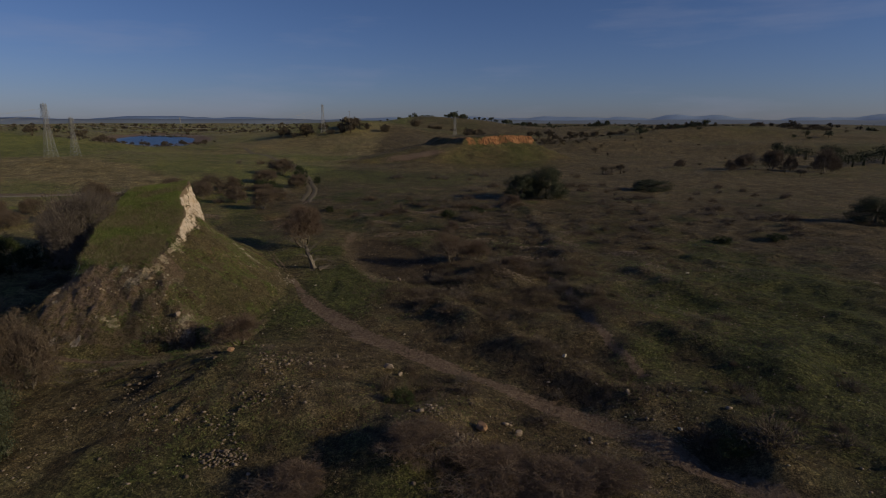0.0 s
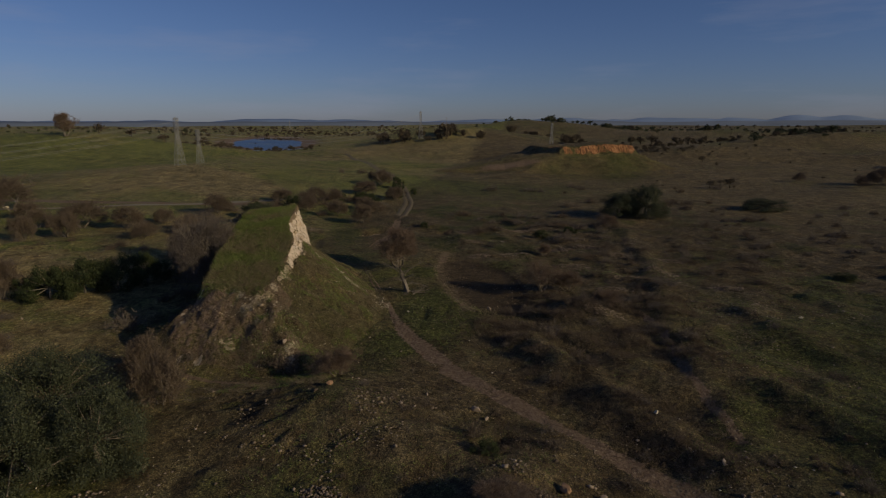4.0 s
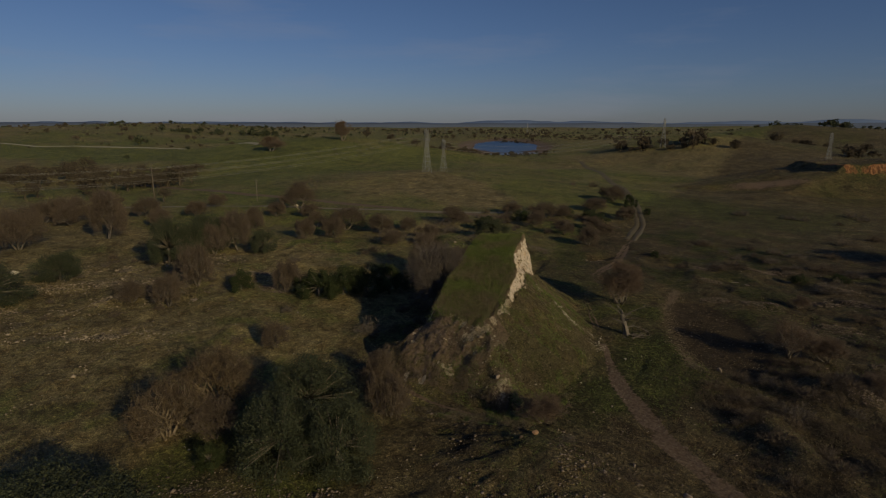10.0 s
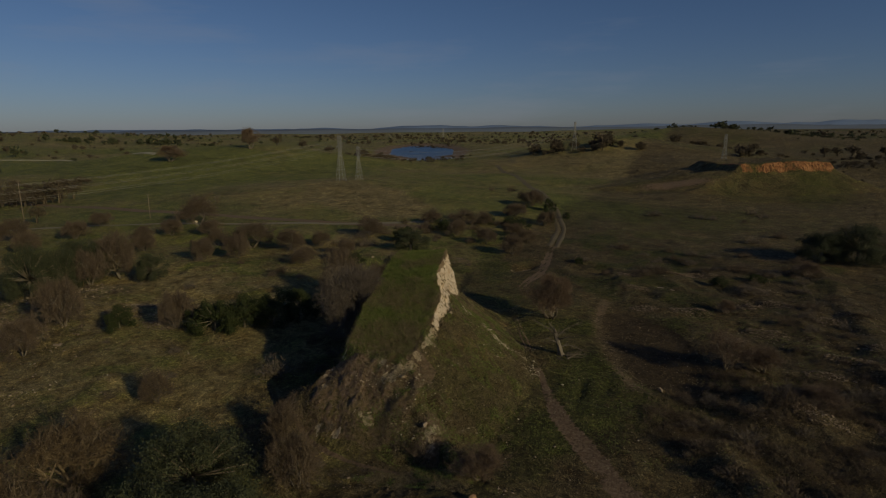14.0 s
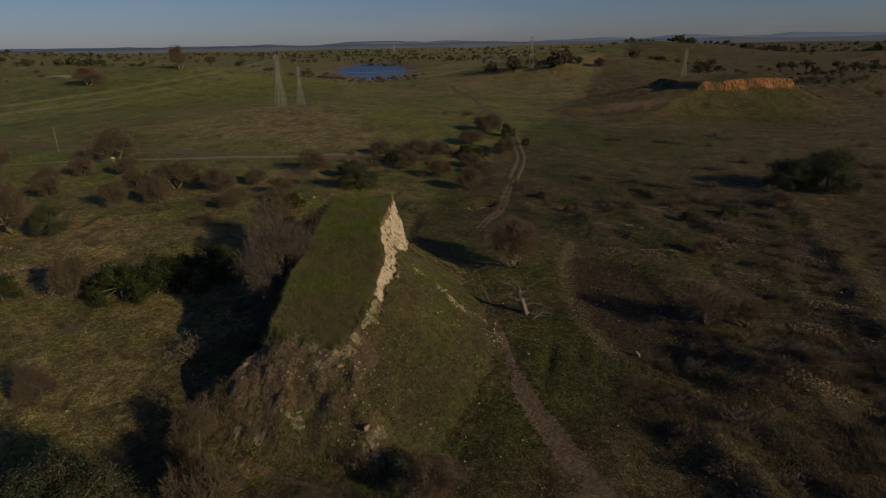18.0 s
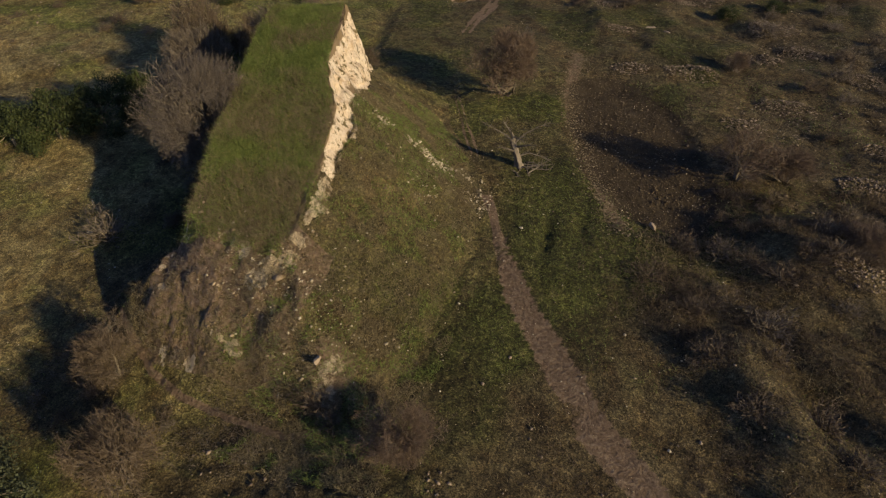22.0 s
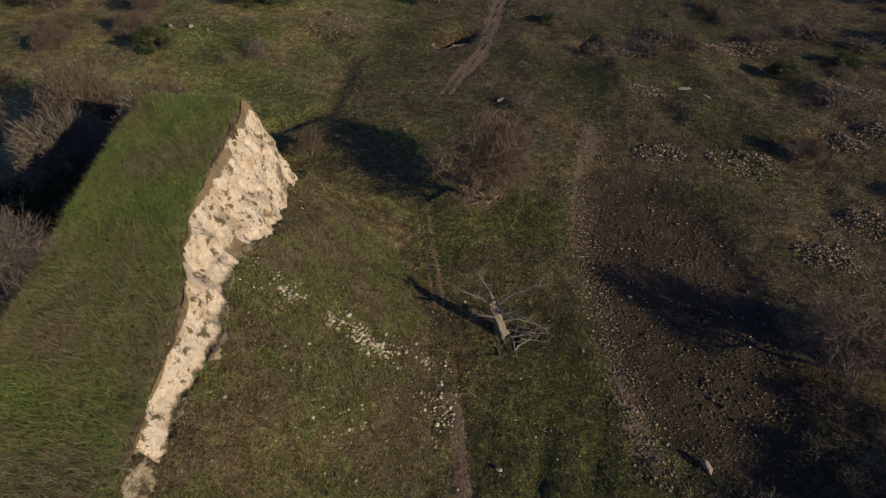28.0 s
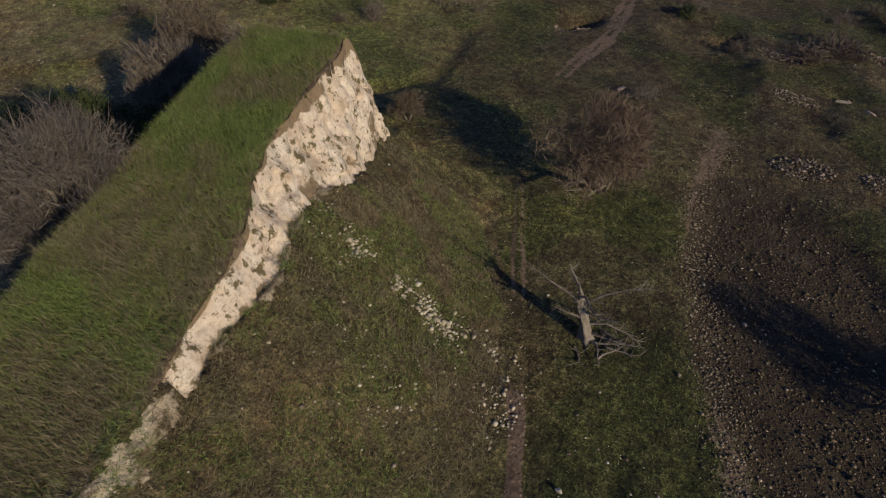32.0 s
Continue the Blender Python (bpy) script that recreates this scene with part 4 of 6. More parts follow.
# ---- trees ----
def bare_tree_meshes(seed, height=9.0, spread=6.0, stems=3, twigs=TWIG_BROWN, depth=5, fill=3, ball=False, dense=4200, fan=0.0, fine=1.0, wood=BARK):
    rnd = np.random.default_rng(seed)
    verts, faces, tips = [], [], []

    def grow(p, way, length, radius, level):
        mid = p + way * length * 0.55 + rnd.normal(0, 0.06 * length, 3)
        end = mid + unit(way + rnd.normal(0, 0.22, 3)) * length * 0.5
        if level < depth - 1:
            tube(verts, faces, p, mid, radius, radius * 0.8, 5 if level < 2 else 3)
            tube(verts, faces, mid, end, radius * 0.8, radius * 0.62, 5 if level < 2 else 3)
        if level >= depth - 2:
            for k in range(fill * 3):
                tips.append((p + (end - p) * rnd.uniform(0.15, 1), way))
        if level >= depth - 1:
            return
        for k in range(rnd.integers(3, 5)):
            turn = unit(rnd.normal(0, 1, 3) + (0, 0, 0.25))
            w = unit(0.62 * way + 0.75 * turn * (1, 1, 0.75))
            w[2] = max(w[2], -0.15)
            grow(p + (end - p) * rnd.uniform(0.55, 1.0), w, length * rnd.uniform(0.55, 0.78), radius * 0.55, level + 1)

    for k in range(stems):
        a = 2 * math.pi * (k + rnd.uniform(-0.2, 0.2)) / stems
        lean = 0.75 if stems > 1 else 0.12
        if fan:
            lean = fan * (0.25 + (k % 3) * 0.5)
        way = unit(np.array((lean * math.cos(a), lean * math.sin(a), 1.0)))
        grow(np.array((0.15 * math.cos(a), 0.15 * math.sin(a), -0.3)), way, height * 0.36, 0.022 * height, 0)
    p = np.array([t[0] for t in tips])
    w = np.array([t[1] for t in tips])
    w = unit(0.55 * w + rnd.normal(0, 0.6, w.shape) + (0, 0, 0.12))
    size = rnd.uniform(0.5, 1.25, (len(p), 1)) * height / 9
    side = unit(np.cross(w, rnd.normal(0, 1, w.shape))) * rnd.uniform(0.018, 0.04, (len(p), 1)) * fine * height / 9
    fork = unit(w + rnd.normal(0, 0.5, w.shape))
    tri = np.stack([p - side, p + side, p + w * size, p + w * size * 0.35 - side * 0.6, p + w * size * 0.4 + side * 0.6, p + w * size * 0.35 + fork * size * 0.7], 1)
    v = np.array(verts)
    k = dense
    dome = unit(rnd.normal(0, 1, (k, 3)))
    dome[:, 2] = np.abs(dome[:, 2]) * 1.1 - 0.12
    mid, wide = np.array((0, 0, 0.36 * v[:, 2].max())), np.array((*[np.percentile(np.hypot(v[:, 0], v[:, 1]), 90)] * 2, 0.60 * v[:, 2].max()))
    if ball:
        dome = unit(rnd.normal(0, 1, (k, 3)))
        mid, wide = mid * (1, 1, 1.65), wide * (1.0, 1.0, 0.66)
    lump = 1 + 0.16 * np.sin(4 * np.arctan2(dome[:, 1:2], dome[:, 0:1]) + seed) + 0.1 * np.sin(9 * dome[:, 2:3] + 2 * dome[:, :1])
    heart = mid + dome[:22] * wide * 0.70 * lump[:22]
    home = heart[rnd.integers(0, 22, k)]
    puff = unit(rnd.normal(0, 1, (k, 3)))
    p2 = home + puff * wide * 0.36 * rnd.uniform(0.3, 1.0, (k, 1))
    w2 = unit(puff + 0.6 * unit(home - mid) + rnd.normal(0, 0.35, (k, 3)) + (0, 0, 0.25))
    s2 = rnd.uniform(0.5, 1.1, (k, 1)) * (0.35 + 0.65 * fine) * height / 9
    o2 = unit(np.cross(w2, rnd.normal(0, 1, (k, 3)))) * rnd.uniform(0.014, 0.030, (k, 1)) * fine * height / 9
    f2 = unit(w2 + rnd.normal(0, 0.6, (k, 3)))
    tri2 = np.stack([p2 - o2, p2 + o2, p2 + w2 * s2, p2 + w2 * s2 * 0.3 - o2, p2 + w2 * s2 * 0.35 + o2, p2 + w2 * s2 * 0.3 + f2 * s2 * 0.7], 1)
    tri = np.concatenate([tri, tri2])
    both = np.concatenate([v, tri.reshape(-1, 3)])
    r = np.percentile(np.hypot(both[:, 0], both[:, 1]), 96)
    top = np.percentile(both[:, 2], 99)
    scale = np.array((spread / r, spread / r, height / top))
    return mesh_of("limbwork", v * scale, faces, wood, True), many("twigs", tri * scale, 3, twigs)


def leafy_meshes(seed, height=9.0, spread=6.0, leaves=24000, lobes=90, leaf=0.10, mat=LEAF_OAK):
    rnd = np.random.default_rng(seed)
    verts, faces = [], []
    tube(verts, faces, (0, 0, -0.4), (0.1, 0.05, 0.30 * height), 0.04 * height, 0.03 * height, 7)
    cent, rad = [], []
    for k in range(lobes):
        a = rnd.uniform(0, 2 * math.pi)
        q = math.sqrt(rnd.uniform(0.02, 1))
        edge = 0.78 + 0.14 * math.sin(3 * a + seed) + 0.08 * math.sin(7 * a)
        z = height * (0.14 + 0.68 * (1 - q * q) ** 0.5 * rnd.uniform(0.2, 1.0) ** 0.6 + 0.05 * rnd.uniform(-1, 1))
        if k % 4 == 0:
            q, z = rnd.uniform(0.55, 0.9), height * rnd.uniform(0.08, 0.22)
        cent.append((edge * spread * q * math.cos(a), edge * spread * q * math.sin(a), z))
        rad.append(spread * rnd.uniform(0.11, 0.25))
        if k % 2:
            tube(verts, faces, (0.1, 0.05, 0.28 * height), cent[-1], 0.014 * height, 0.005 * height, 4)
    cent, rad = np.array(cent), np.array(rad)
    pick = rnd.choice(lobes, leaves, p=rad**2 / np.sum(rad**2))
    way = unit(rnd.normal(0, 1, (leaves, 3)))
    shell = rnd.uniform(0.45, 1.12, (leaves, 1)) * (1 + 0.25 * np.sin(way[:, :1] * 8 + pick[:, None]) + 0.15 * np.sin(way[:, 1:2] * 11 + 2.0 * pick[:, None]))
    p = cent[pick] + way * rad[pick][:, None] * shell * (1, 1, 0.8)
    p[:, 2] = np.maximum(p[:, 2], 0.02 * height + 0.15 * rnd.uniform(0, 1, leaves))
    n = unit(way + rnd.normal(0, 0.6, (leaves, 3)))
    u = unit(np.cross(n, rnd.normal(0, 1, (leaves, 3)))) * leaf * rnd.uniform(0.6, 1.4, (leaves, 1))
    v = np.cross(n, u) * rnd.uniform(0.7, 1.3, (leaves, 1))
    return mesh_of("trunk", verts, faces, BARK, True), many("leaves", np.stack([p - u, p + u + 0.2 * leaf * n, p + v], 1), 3, mat)


def shrub_meshes(seed, height=1.6, spread=1.3, count=520, mat=TWIG_BROWN):
    rnd = np.random.default_rng(seed)
    way = unit(rnd.normal(0, 1, (count, 3)))
    way[:, 2] = np.abs(way[:, 2])
    lump = 1 + 0.22 * np.sin(3 * np.arctan2(way[:, 1:2], way[:, 0:1]) + seed) + 0.14 * np.sin(7 * way[:, 2:3] + 5 * way[:, :1])
    p = way * (spread, spread, 0.9 * height) * rnd.uniform(0.25, 0.95, (count, 1)) * lump
    w = unit(0.8 * way + rnd.normal(0, 0.5, (count, 3)) + (0, 0, 0.35))
    size = rnd.uniform(0.12, 0.36, (count, 1)) * height
    side = unit(np.cross(w, rnd.normal(0, 1, (count, 3)))) * rnd.uniform(0.007, 0.016, (count, 1)) * height
    fork = unit(w + rnd.normal(0, 0.6, (count, 3)))
    tri = np.stack([p - side, p + side, p + w * size, p + 0.3 * w * size - side, p + 0.3 * w * size + side, p + 0.3 * w * size + fork * size * 0.7], 1)
    verts, faces = [], []
    for k in range(9):
        a = 2 * math.pi * k / 9 + seed
        q = 0.3 + 0.4 * (k % 3) / 2
        tube(verts, faces, (0, 0, -0.1), (q * spread * math.cos(a), q * spread * math.sin(a), (0.85 - 0.4 * q) * height), 0.03, 0.008, 4)
    return mesh_of("stems", verts, faces, BARK), many("twigs", tri, 3, mat)


def plant(kind, parts, names, base_w, base_h, x, y, w, h, turn, label, category, group, drop=0.0):
    """Set a plant of width w and height h on the ground at x, y. The first of a kind is built, the rest are copies."""
    m = pose(x, y, resting(x, y) - drop, 0, 0, turn) @ Matrix.Diagonal((w / base_w, w / base_w, h / base_h, 1))
    if kind not in made_plants:
        ob = holder(category_name[category], label, category, group, m)
        for n, me in zip(names, parts):
            part(n, me, ob)
        made_plants[kind] = ob
        return ob
    ob = copy_thing(made_plants[kind], Matrix())
    ob.matrix_basis = m
    return tagged(ob, label, category, group)


made_plants = {}
category_name = {"tree": "tree", "oak": "oak_tree", "shrub": "shrub", "bush": "bush"}
OAK = [leafy_meshes(k, 9, 6, 48000, 110, 0.078) for k in (101, 102, 103)]
BUSH = [leafy_meshes(k, 5, 4, 11000, 60, 0.095, LEAF_BUSH) for k in (111, 112)]
BARE = [bare_tree_meshes(k, 9, 5.5, s, t, 5, 1, t is TWIG_GREY) for k, s, t in ((121, 3, TWIG_BROWN), (122, 2, TWIG_BROWN), (123, 4, TWIG_GREY), (124, 3, TWIG_GREY))]
PALE_LIMBS = mottled("pale_lichened_limbs", (0.17, 0.122, 0.078), (0.34, 0.262, 0.178), 1.5, 0.95, 0.03)
PURPLE = mottled("grey_winter_twigs", (0.088, 0.070, 0.060), (0.175, 0.143, 0.122), 0.8, 0.95, island=True)
REDDISH = mottled("reddish_winter_twigs", (0.105, 0.070, 0.050), (0.205, 0.145, 0.105), 0.8, 0.95, island=True)
DENSE = [bare_tree_meshes(126, 9, 5.5, 5, PURPLE, 5, 1, True, 16000, 0.8, 0.34), bare_tree_meshes(127, 9, 5.5, 4, REDDISH, 5, 1, True, 9000, 0.7, 0.55)]
WARM = mottled("warm_brown_twigs", (0.082, 0.056, 0.034), (0.175, 0.124, 0.076), 0.8, 0.95, island=True)
BARE.append(bare_tree_meshes(125, 9, 5.5, 9, WARM, 5, 1, False, 900, 1.15, 0.5, PALE_LIMBS))
SHRUB = [shrub_meshes(131), shrub_meshes(132, mat=TWIG_GREY), shrub_meshes(133, 1.2, 1.5)]

OAKS = [
    (-55.5, 49.5, 14.5, 12.0), (-51.5, 41.0, 14.5, 10.5), (-44.5, 44.0, 13.0, 10.5), (-58.5, 16.6, 21.5, 10.0), (-154, 40, 23.0, 12.5), (-161.2, 60, 13.5, 9.4),
    (-153.2, 85.5, 14.0, 16.0), (-151.0, 92.5, 11.0, 13.0), (-157, 101.0, 18.5, 14.5), (-141, 109.5, 9.5, 9.0), (-163, 93, 9.0, 11.0), (30.5, 211, 16.0, 12.0), (40.5, 213, 19.0, 15.0),
    (131, 163, 17.0, 9.5), (-92.9, 171.3, 14.5, 9.0), (92, 242, 20.0, 6.0),
]
BUSHES = [
    (-114.4, 81.5, 7.2, 6.4), (-96.0, 90.0, 10.5, 8.4), (-91.0, 93.4, 10.5, 9.0), (-87.5, 98.4, 11.0, 9.0), (-84.5, 103.5, 10, 9.0), (-101, 89.5, 7, 5.5),
    (-71.9, 276, 7.5, 8.0), (-77.5, 233, 8.0, 5.5), (-71.5, 226, 10.5, 6.0), (-38.0, 181.5, 3.4, 2.6), (-103.4, 186, 10, 7.0), (-100.8, 213, 9.5, 6.0),
    (-98.3, 146, 7.0, 5.5), (-71, 113, 9, 9.5), (-66.5, 120.5, 7, 7), (-77, 107, 8, 8), (-64, 250, 4, 4.5), (-60, 262, 4, 4), (-57.3, 34.6, 4.4, 4.6), (-65.2, 246.9, 6.5, 8.5), (-4.2, 50.5, 3.6, 2.0), (27.0, 44.6, 4.2, 1.7), (-88, 233, 8, 5), (72, 137, 5.5, 2.0), (87, 139, 6, 2.2), (1.7, 172.2, 5.0, 3.2), (10.7, 177.6, 5.0, 3.0),
]
WIDES = [(-68.5, 35.6, 11.5, 8.2), (-72.2, 46.0, 12.5, 8.6)]
BARES = [
    (-62.8, 39.0, 6.5, 5.6), (-54.5, 64.0, 6.0, 6.0), (-46.8, 57.0, 6.4, 7.4), (-80.9, 64.3, 5.2, 5.5), (-119.8, 65.6, 7.4, 7.4), (-130, 62.4, 7.0, 5.6),
    (-125, 76.6, 9.0, 10.4), (-205.2, 93, 14.0, 17.0), (-212.5, 68.5, 16.0, 13.0), (-150.4, 107, 12.0, 13.0), (-104.7, 87.4, 7.0, 8.0),
    (-201, 178.5, 17.0, 13.0), (-146, 131.6, 7.4, 7.0), (-147, 153.5, 17.0, 9.0), (-193.1, 158.3, 8.5, 6.5), (-121.1, 190, 12.0, 7.5), (-121.4, 28.4, 6.4, 4.8),
    (-132.6, 156.1, 12.0, 7.5), (-255, 102, 18.0, 10.5), (-266, 96, 14, 9.0),
]
BARES_MORE = [
    (-138.4, 138.4, 8.4, 7.5), (-114.9, 141.0, 7.0, 4.4), (-82.8, 283.4, 14, 8.0), (-68, 104, 6, 9.0),
    (-79, 112, 10, 11.0), (-84, 120, 12, 12.0), (-76, 124, 10, 9.0), (-58, 128, 4, 4.0), (-64, 240, 9, 6.0), (-88, 228, 8, 6.0),
    (-128, 168, 7, 5.0), (-112, 160, 7, 5.0), (-175, 120, 9, 7.0), (-232, 110, 10, 8.0), (-182, 138, 8, 6.0), (195, 354, 10, 10), (206, 345, 13, 12), (227.5, 327, 14, 14), (-148, 97, 8, 9),
    (-238, 125, 12, 9), (-225, 140, 10, 7), (-262, 120, 13, 9), (-215, 118, 9, 7), (-245, 98, 12, 9), (-180, 165, 9, 6), (-160, 150, 8, 6), (-108, 152, 7, 3.5), (-118, 147, 7, 3.6),
    (-82, 252.6, 12, 6), (-75, 196, 9, 6), (-60.8, 183.7, 8, 6.5), (-90, 205, 10, 6), (-70, 214, 9, 5), (-95, 225, 12, 6.5), (-110, 222, 10, 5), (-284, 128, 14, 10), (-236, 158, 9, 6), (-196, 148, 9, 6), (-62, 205, 7, 4.5),
    (215, 340, 9, 9), (186, 345, 8, 8), (172, 330, 8, 7), (240, 338, 9, 10), (160, 372, 8, 6),
]
rnd = random.Random(7)
for k, (x, y, w, h) in enumerate(OAKS):
    i = k % 3
    plant("oak%d" % i, OAK[i], ("trunk", "crown"), 12, 9, x, y, w, h, rnd.uniform(0, 360), "broad evergreen oak with dense dark green crown", "oak", "evergreen oaks")
for k, (x, y, w, h) in enumerate(BUSHES):
    i = k % 2
    plant("bush%d" % i, BUSH[i], ("trunk", "crown"), 8, 5, x, y, w, h, rnd.uniform(0, 360), "rounded dark green evergreen bush in rough grass", "bush", "evergreen bushes", 0.2)
plant("dense0", DENSE[0], ("trunk", "crown"), 11, 9, -61.6, 91.0, 13.0, 15.8, 20, "rounded grey leafless oak with fine dense twigs", "tree", "bare trees", 0.2)
plant("dense1", DENSE[1], ("trunk", "crown"), 11, 9, -33.5, 128.0, 11.0, 10.0, 130, "rounded reddish-brown leafless oak beside the track", "tree", "bare trees", 0.2)
plant("dense1", DENSE[1], ("trunk", "crown"), 11, 9, -25.8, 65.4, 6.0, 3.9, 75, "rounded grey thorn shrub on the rubble heap", "tree", "bare trees", 0.2)
for x, y, w, h in ((-433, 450, 19, 21), (-459, 373, 24, 15)):
    plant("dense1", DENSE[1], ("trunk", "crown"), 11, 9, x, y, w, h, 30 * x, "large leafless oak standing alone on a pasture hill", "tree", "bare trees", 0.4)
for x, y, w, h in ((7.5, 116.5, 6.5, 4.6), (2.5, 148.5, 4.4, 3.2), (24, 189, 7, 4), (14, 103, 6, 3.2), (-2, 41, 7, 2.4), (3, 39.5, 8, 2.8), (9, 38.5, 8, 2.6), (14.5, 40, 6.5, 2.2), (-12, 38.5, 6, 2.2), (6, 41.5, 5, 1.8)):
    plant("dense1", DENSE[1], ("trunk", "crown"), 11, 9, x, y, w, h, 50 * x, "rounded reddish leafless shrub on rough ground", "tree", "bare trees", 0.2)
THIN = bare_tree_meshes(128, 9, 5.5, 4, REDDISH, 5, 1, True, 1700, 0.6, 0.6)
plant("thin", THIN, ("trunk", "crown"), 11, 9, 1.5, 115.2, 8.5, 7.0, 200, "small leafless reddish tree beside the dry pond", "tree", "bare trees", 0.1)
for x, y, w, h in WIDES:
    plant("wide", BARE[4], ("trunk", "crown"), 11, 9, x, y, w, h, 70 * x, "broad leafless oak with pale limbs fanning from the ground", "tree", "bare trees", 0.3)
for k, (x, y, w, h) in enumerate(BARES + BARES_MORE):
    i = 2 + k % 2 if (x, y) in ((-26.9, 65.9), (-79, 112), (1.5, 115.2)) else k % 2
    label = "leafless grey winter tree with fine twigs" if i > 1 else "leafless brown winter oak with spreading twiggy crown"
    plant("bare%d" % i, BARE[i], ("trunk", "crown"), 11, 9, x, y, w, h, rnd.uniform(0, 360), label, "tree", "bare trees")


def scatter(count, box, seed, keep):
    r = np.random.default_rng(seed)
    x, y = r.uniform(box[0], box[1], count), r.uniform(box[2], box[3], count)
    k = keep(x, y) > r.uniform(0, 1, count)
    return x[k], y[k], r


def off_track(x, y):
    return smooth(1.6, 3.2, along(x, y, TRACK)[0])


# low shrubs, by stretches of the plan
def shrub_belt(count, box, seed, low, high, keep=None, fat=1.0):
    x, y, r = scatter(count, box, seed, lambda x, y: off_track(x, y) * (1 if keep is None else keep(x, y)))
    for px, py in zip(x, y):
        h = r.uniform(low, high)
        i = int(r.integers(0, 3))
        plant("shrub%d" % i, SHRUB[i], ("stem", "crown"), 2.6, 1.6, px, py, fat * h * r.uniform(1.3, 2.2), h, r.uniform(0, 360), "low leafless brown shrub in rough ground", "shrub", "winter shrubs", 0.05)


def shrub_mass(count, box, seed, low, high, keep=None, fat=1.0):
    """Shrubs too many and too far to tell apart, joined."""
    x, y, r = scatter(count, box, seed, lambda x, y: off_track(x, y) * (1 if keep is None else keep(x, y)))
    for kind in (0, 1):
        out = []
        for px, py in zip(x[kind::2], y[kind::2]):
            me = SHRUB[kind][1]
            v = np.empty(3 * len(me.vertices), np.float32)
            me.vertices.foreach_get("co", v)
            h = r.uniform(low, high)
            w = fat * h * r.uniform(1.3, 2.2)
            a = r.uniform(0, 6.28)
            v = v.reshape(-1, 3) * (w / 2.6, w / 2.6, h / 1.6)
            c, s = math.cos(a), math.sin(a)
            out.append(np.stack([c * v[:, 0] - s * v[:, 1] + px, s * v[:, 0] + c * v[:, 1] + py, v[:, 2] + resting(px, py) - 0.05], -1))
        if out:
            tagged(new("scrub_thicket", many("scrub_thicket", np.concatenate(out), 3, (TWIG_BROWN, TWIG_GREY)[kind])), "scattered leafless brown thorn scrub over the pasture", "scrub", kind="stuff")


shrub_belt(75, (-4, 45, 50, 130), 201, 0.8, 1.9, lambda x, y: smooth(-0.1, 0.35, fbm(x, y, 14, 3, 81)))
shrub_mass(110, (-35, 75, 130, 215), 202, 1.0, 2.6, lambda x, y: smooth(-0.1, 0.3, fbm(x, y, 22, 3, 82)))
shrub_mass(50, (-140, -60, 125, 215), 203, 1.2, 3.0, lambda x, y: smooth(-0.2, 0.3, fbm(x, y, 20, 3, 83)))
shrub_belt(45, (-190, -85, 45, 130), 204, 0.8, 2.2)
shrub_belt(12, (-62, -46, 57, 68), 205, 0.7, 1.5)
shrub_belt(16, (-74, -62, 72, 116), 206, 1.5, 3.2)
shrub_mass(30, (60, 140, 140, 260), 207, 1.2, 2.6)
shrub_mass(34, (-130, 110, 215, 330), 208, 1.5, 3.6, lambda x, y: smooth(-0.2, 0.3, fbm(x, y, 40, 3, 84)))
for x, y, w, h in ((-35, 66.5, 3.4, 2.6), (-32.5, 65.5, 2.8, 2.2), (30, 44, 6, 2.6), (-6, 54, 3, 2.0), (25, 47, 3, 2.2), (6.5, 79, 4.5, 2.0), (8.5, 75, 4, 1.8), (3, 84, 3.5, 1.6), (-2.5, 83, 4, 1.5), (1, 78, 4.5, 1.5), (12.5, 66, 4, 1.4)):
    plant("shrub0", SHRUB[0], ("stem", "crown"), 2.6, 1.6, x, y, w, h, 40 * x, "tangled brown thorn shrub on rubble slope", "shrub", "winter shrubs", 0.05)


shrub_belt(120, (-14, 26, 88, 113), 209, 0.8, 2.2, lambda x, y: (1 - pond(x, y)) * smooth(-10, -5, x - 0.6 * (y - 100)) * smooth(-0.3, 0.1, fbm(x, y, 7, 3, 85)), 1.25)
shrub_belt(60, (-22, 62, 40, 62), 210, 0.6, 1.6, lambda x, y: smooth(-0.2, 0.2, fbm(x, y, 9, 3, 86)), 1.2)


shrub_mass(90, (-40, 110, 165, 300), 211, 1.4, 2.8, lambda x, y: smooth(-0.1, 0.25, fbm(x, y, 26, 3, 87)), 1.7)
shrub_mass(50, (-135, -62, 165, 250), 212, 1.5, 3.2, lambda x, y: smooth(-0.15, 0.25, fbm(x, y, 18, 3, 88)), 1.2)
shrub_mass(60, (20, 110, 110, 200), 213, 0.9, 2.2, lambda x, y: smooth(0.0, 0.3, fbm(x, y, 16, 3, 89)), 1.5)
shrub_belt(45, (2, 24, 58, 88), 214, 0.7, 1.5, lambda x, y: smooth(-0.1, 0.3, fbm(x, y, 6, 3, 90)), 1.3)


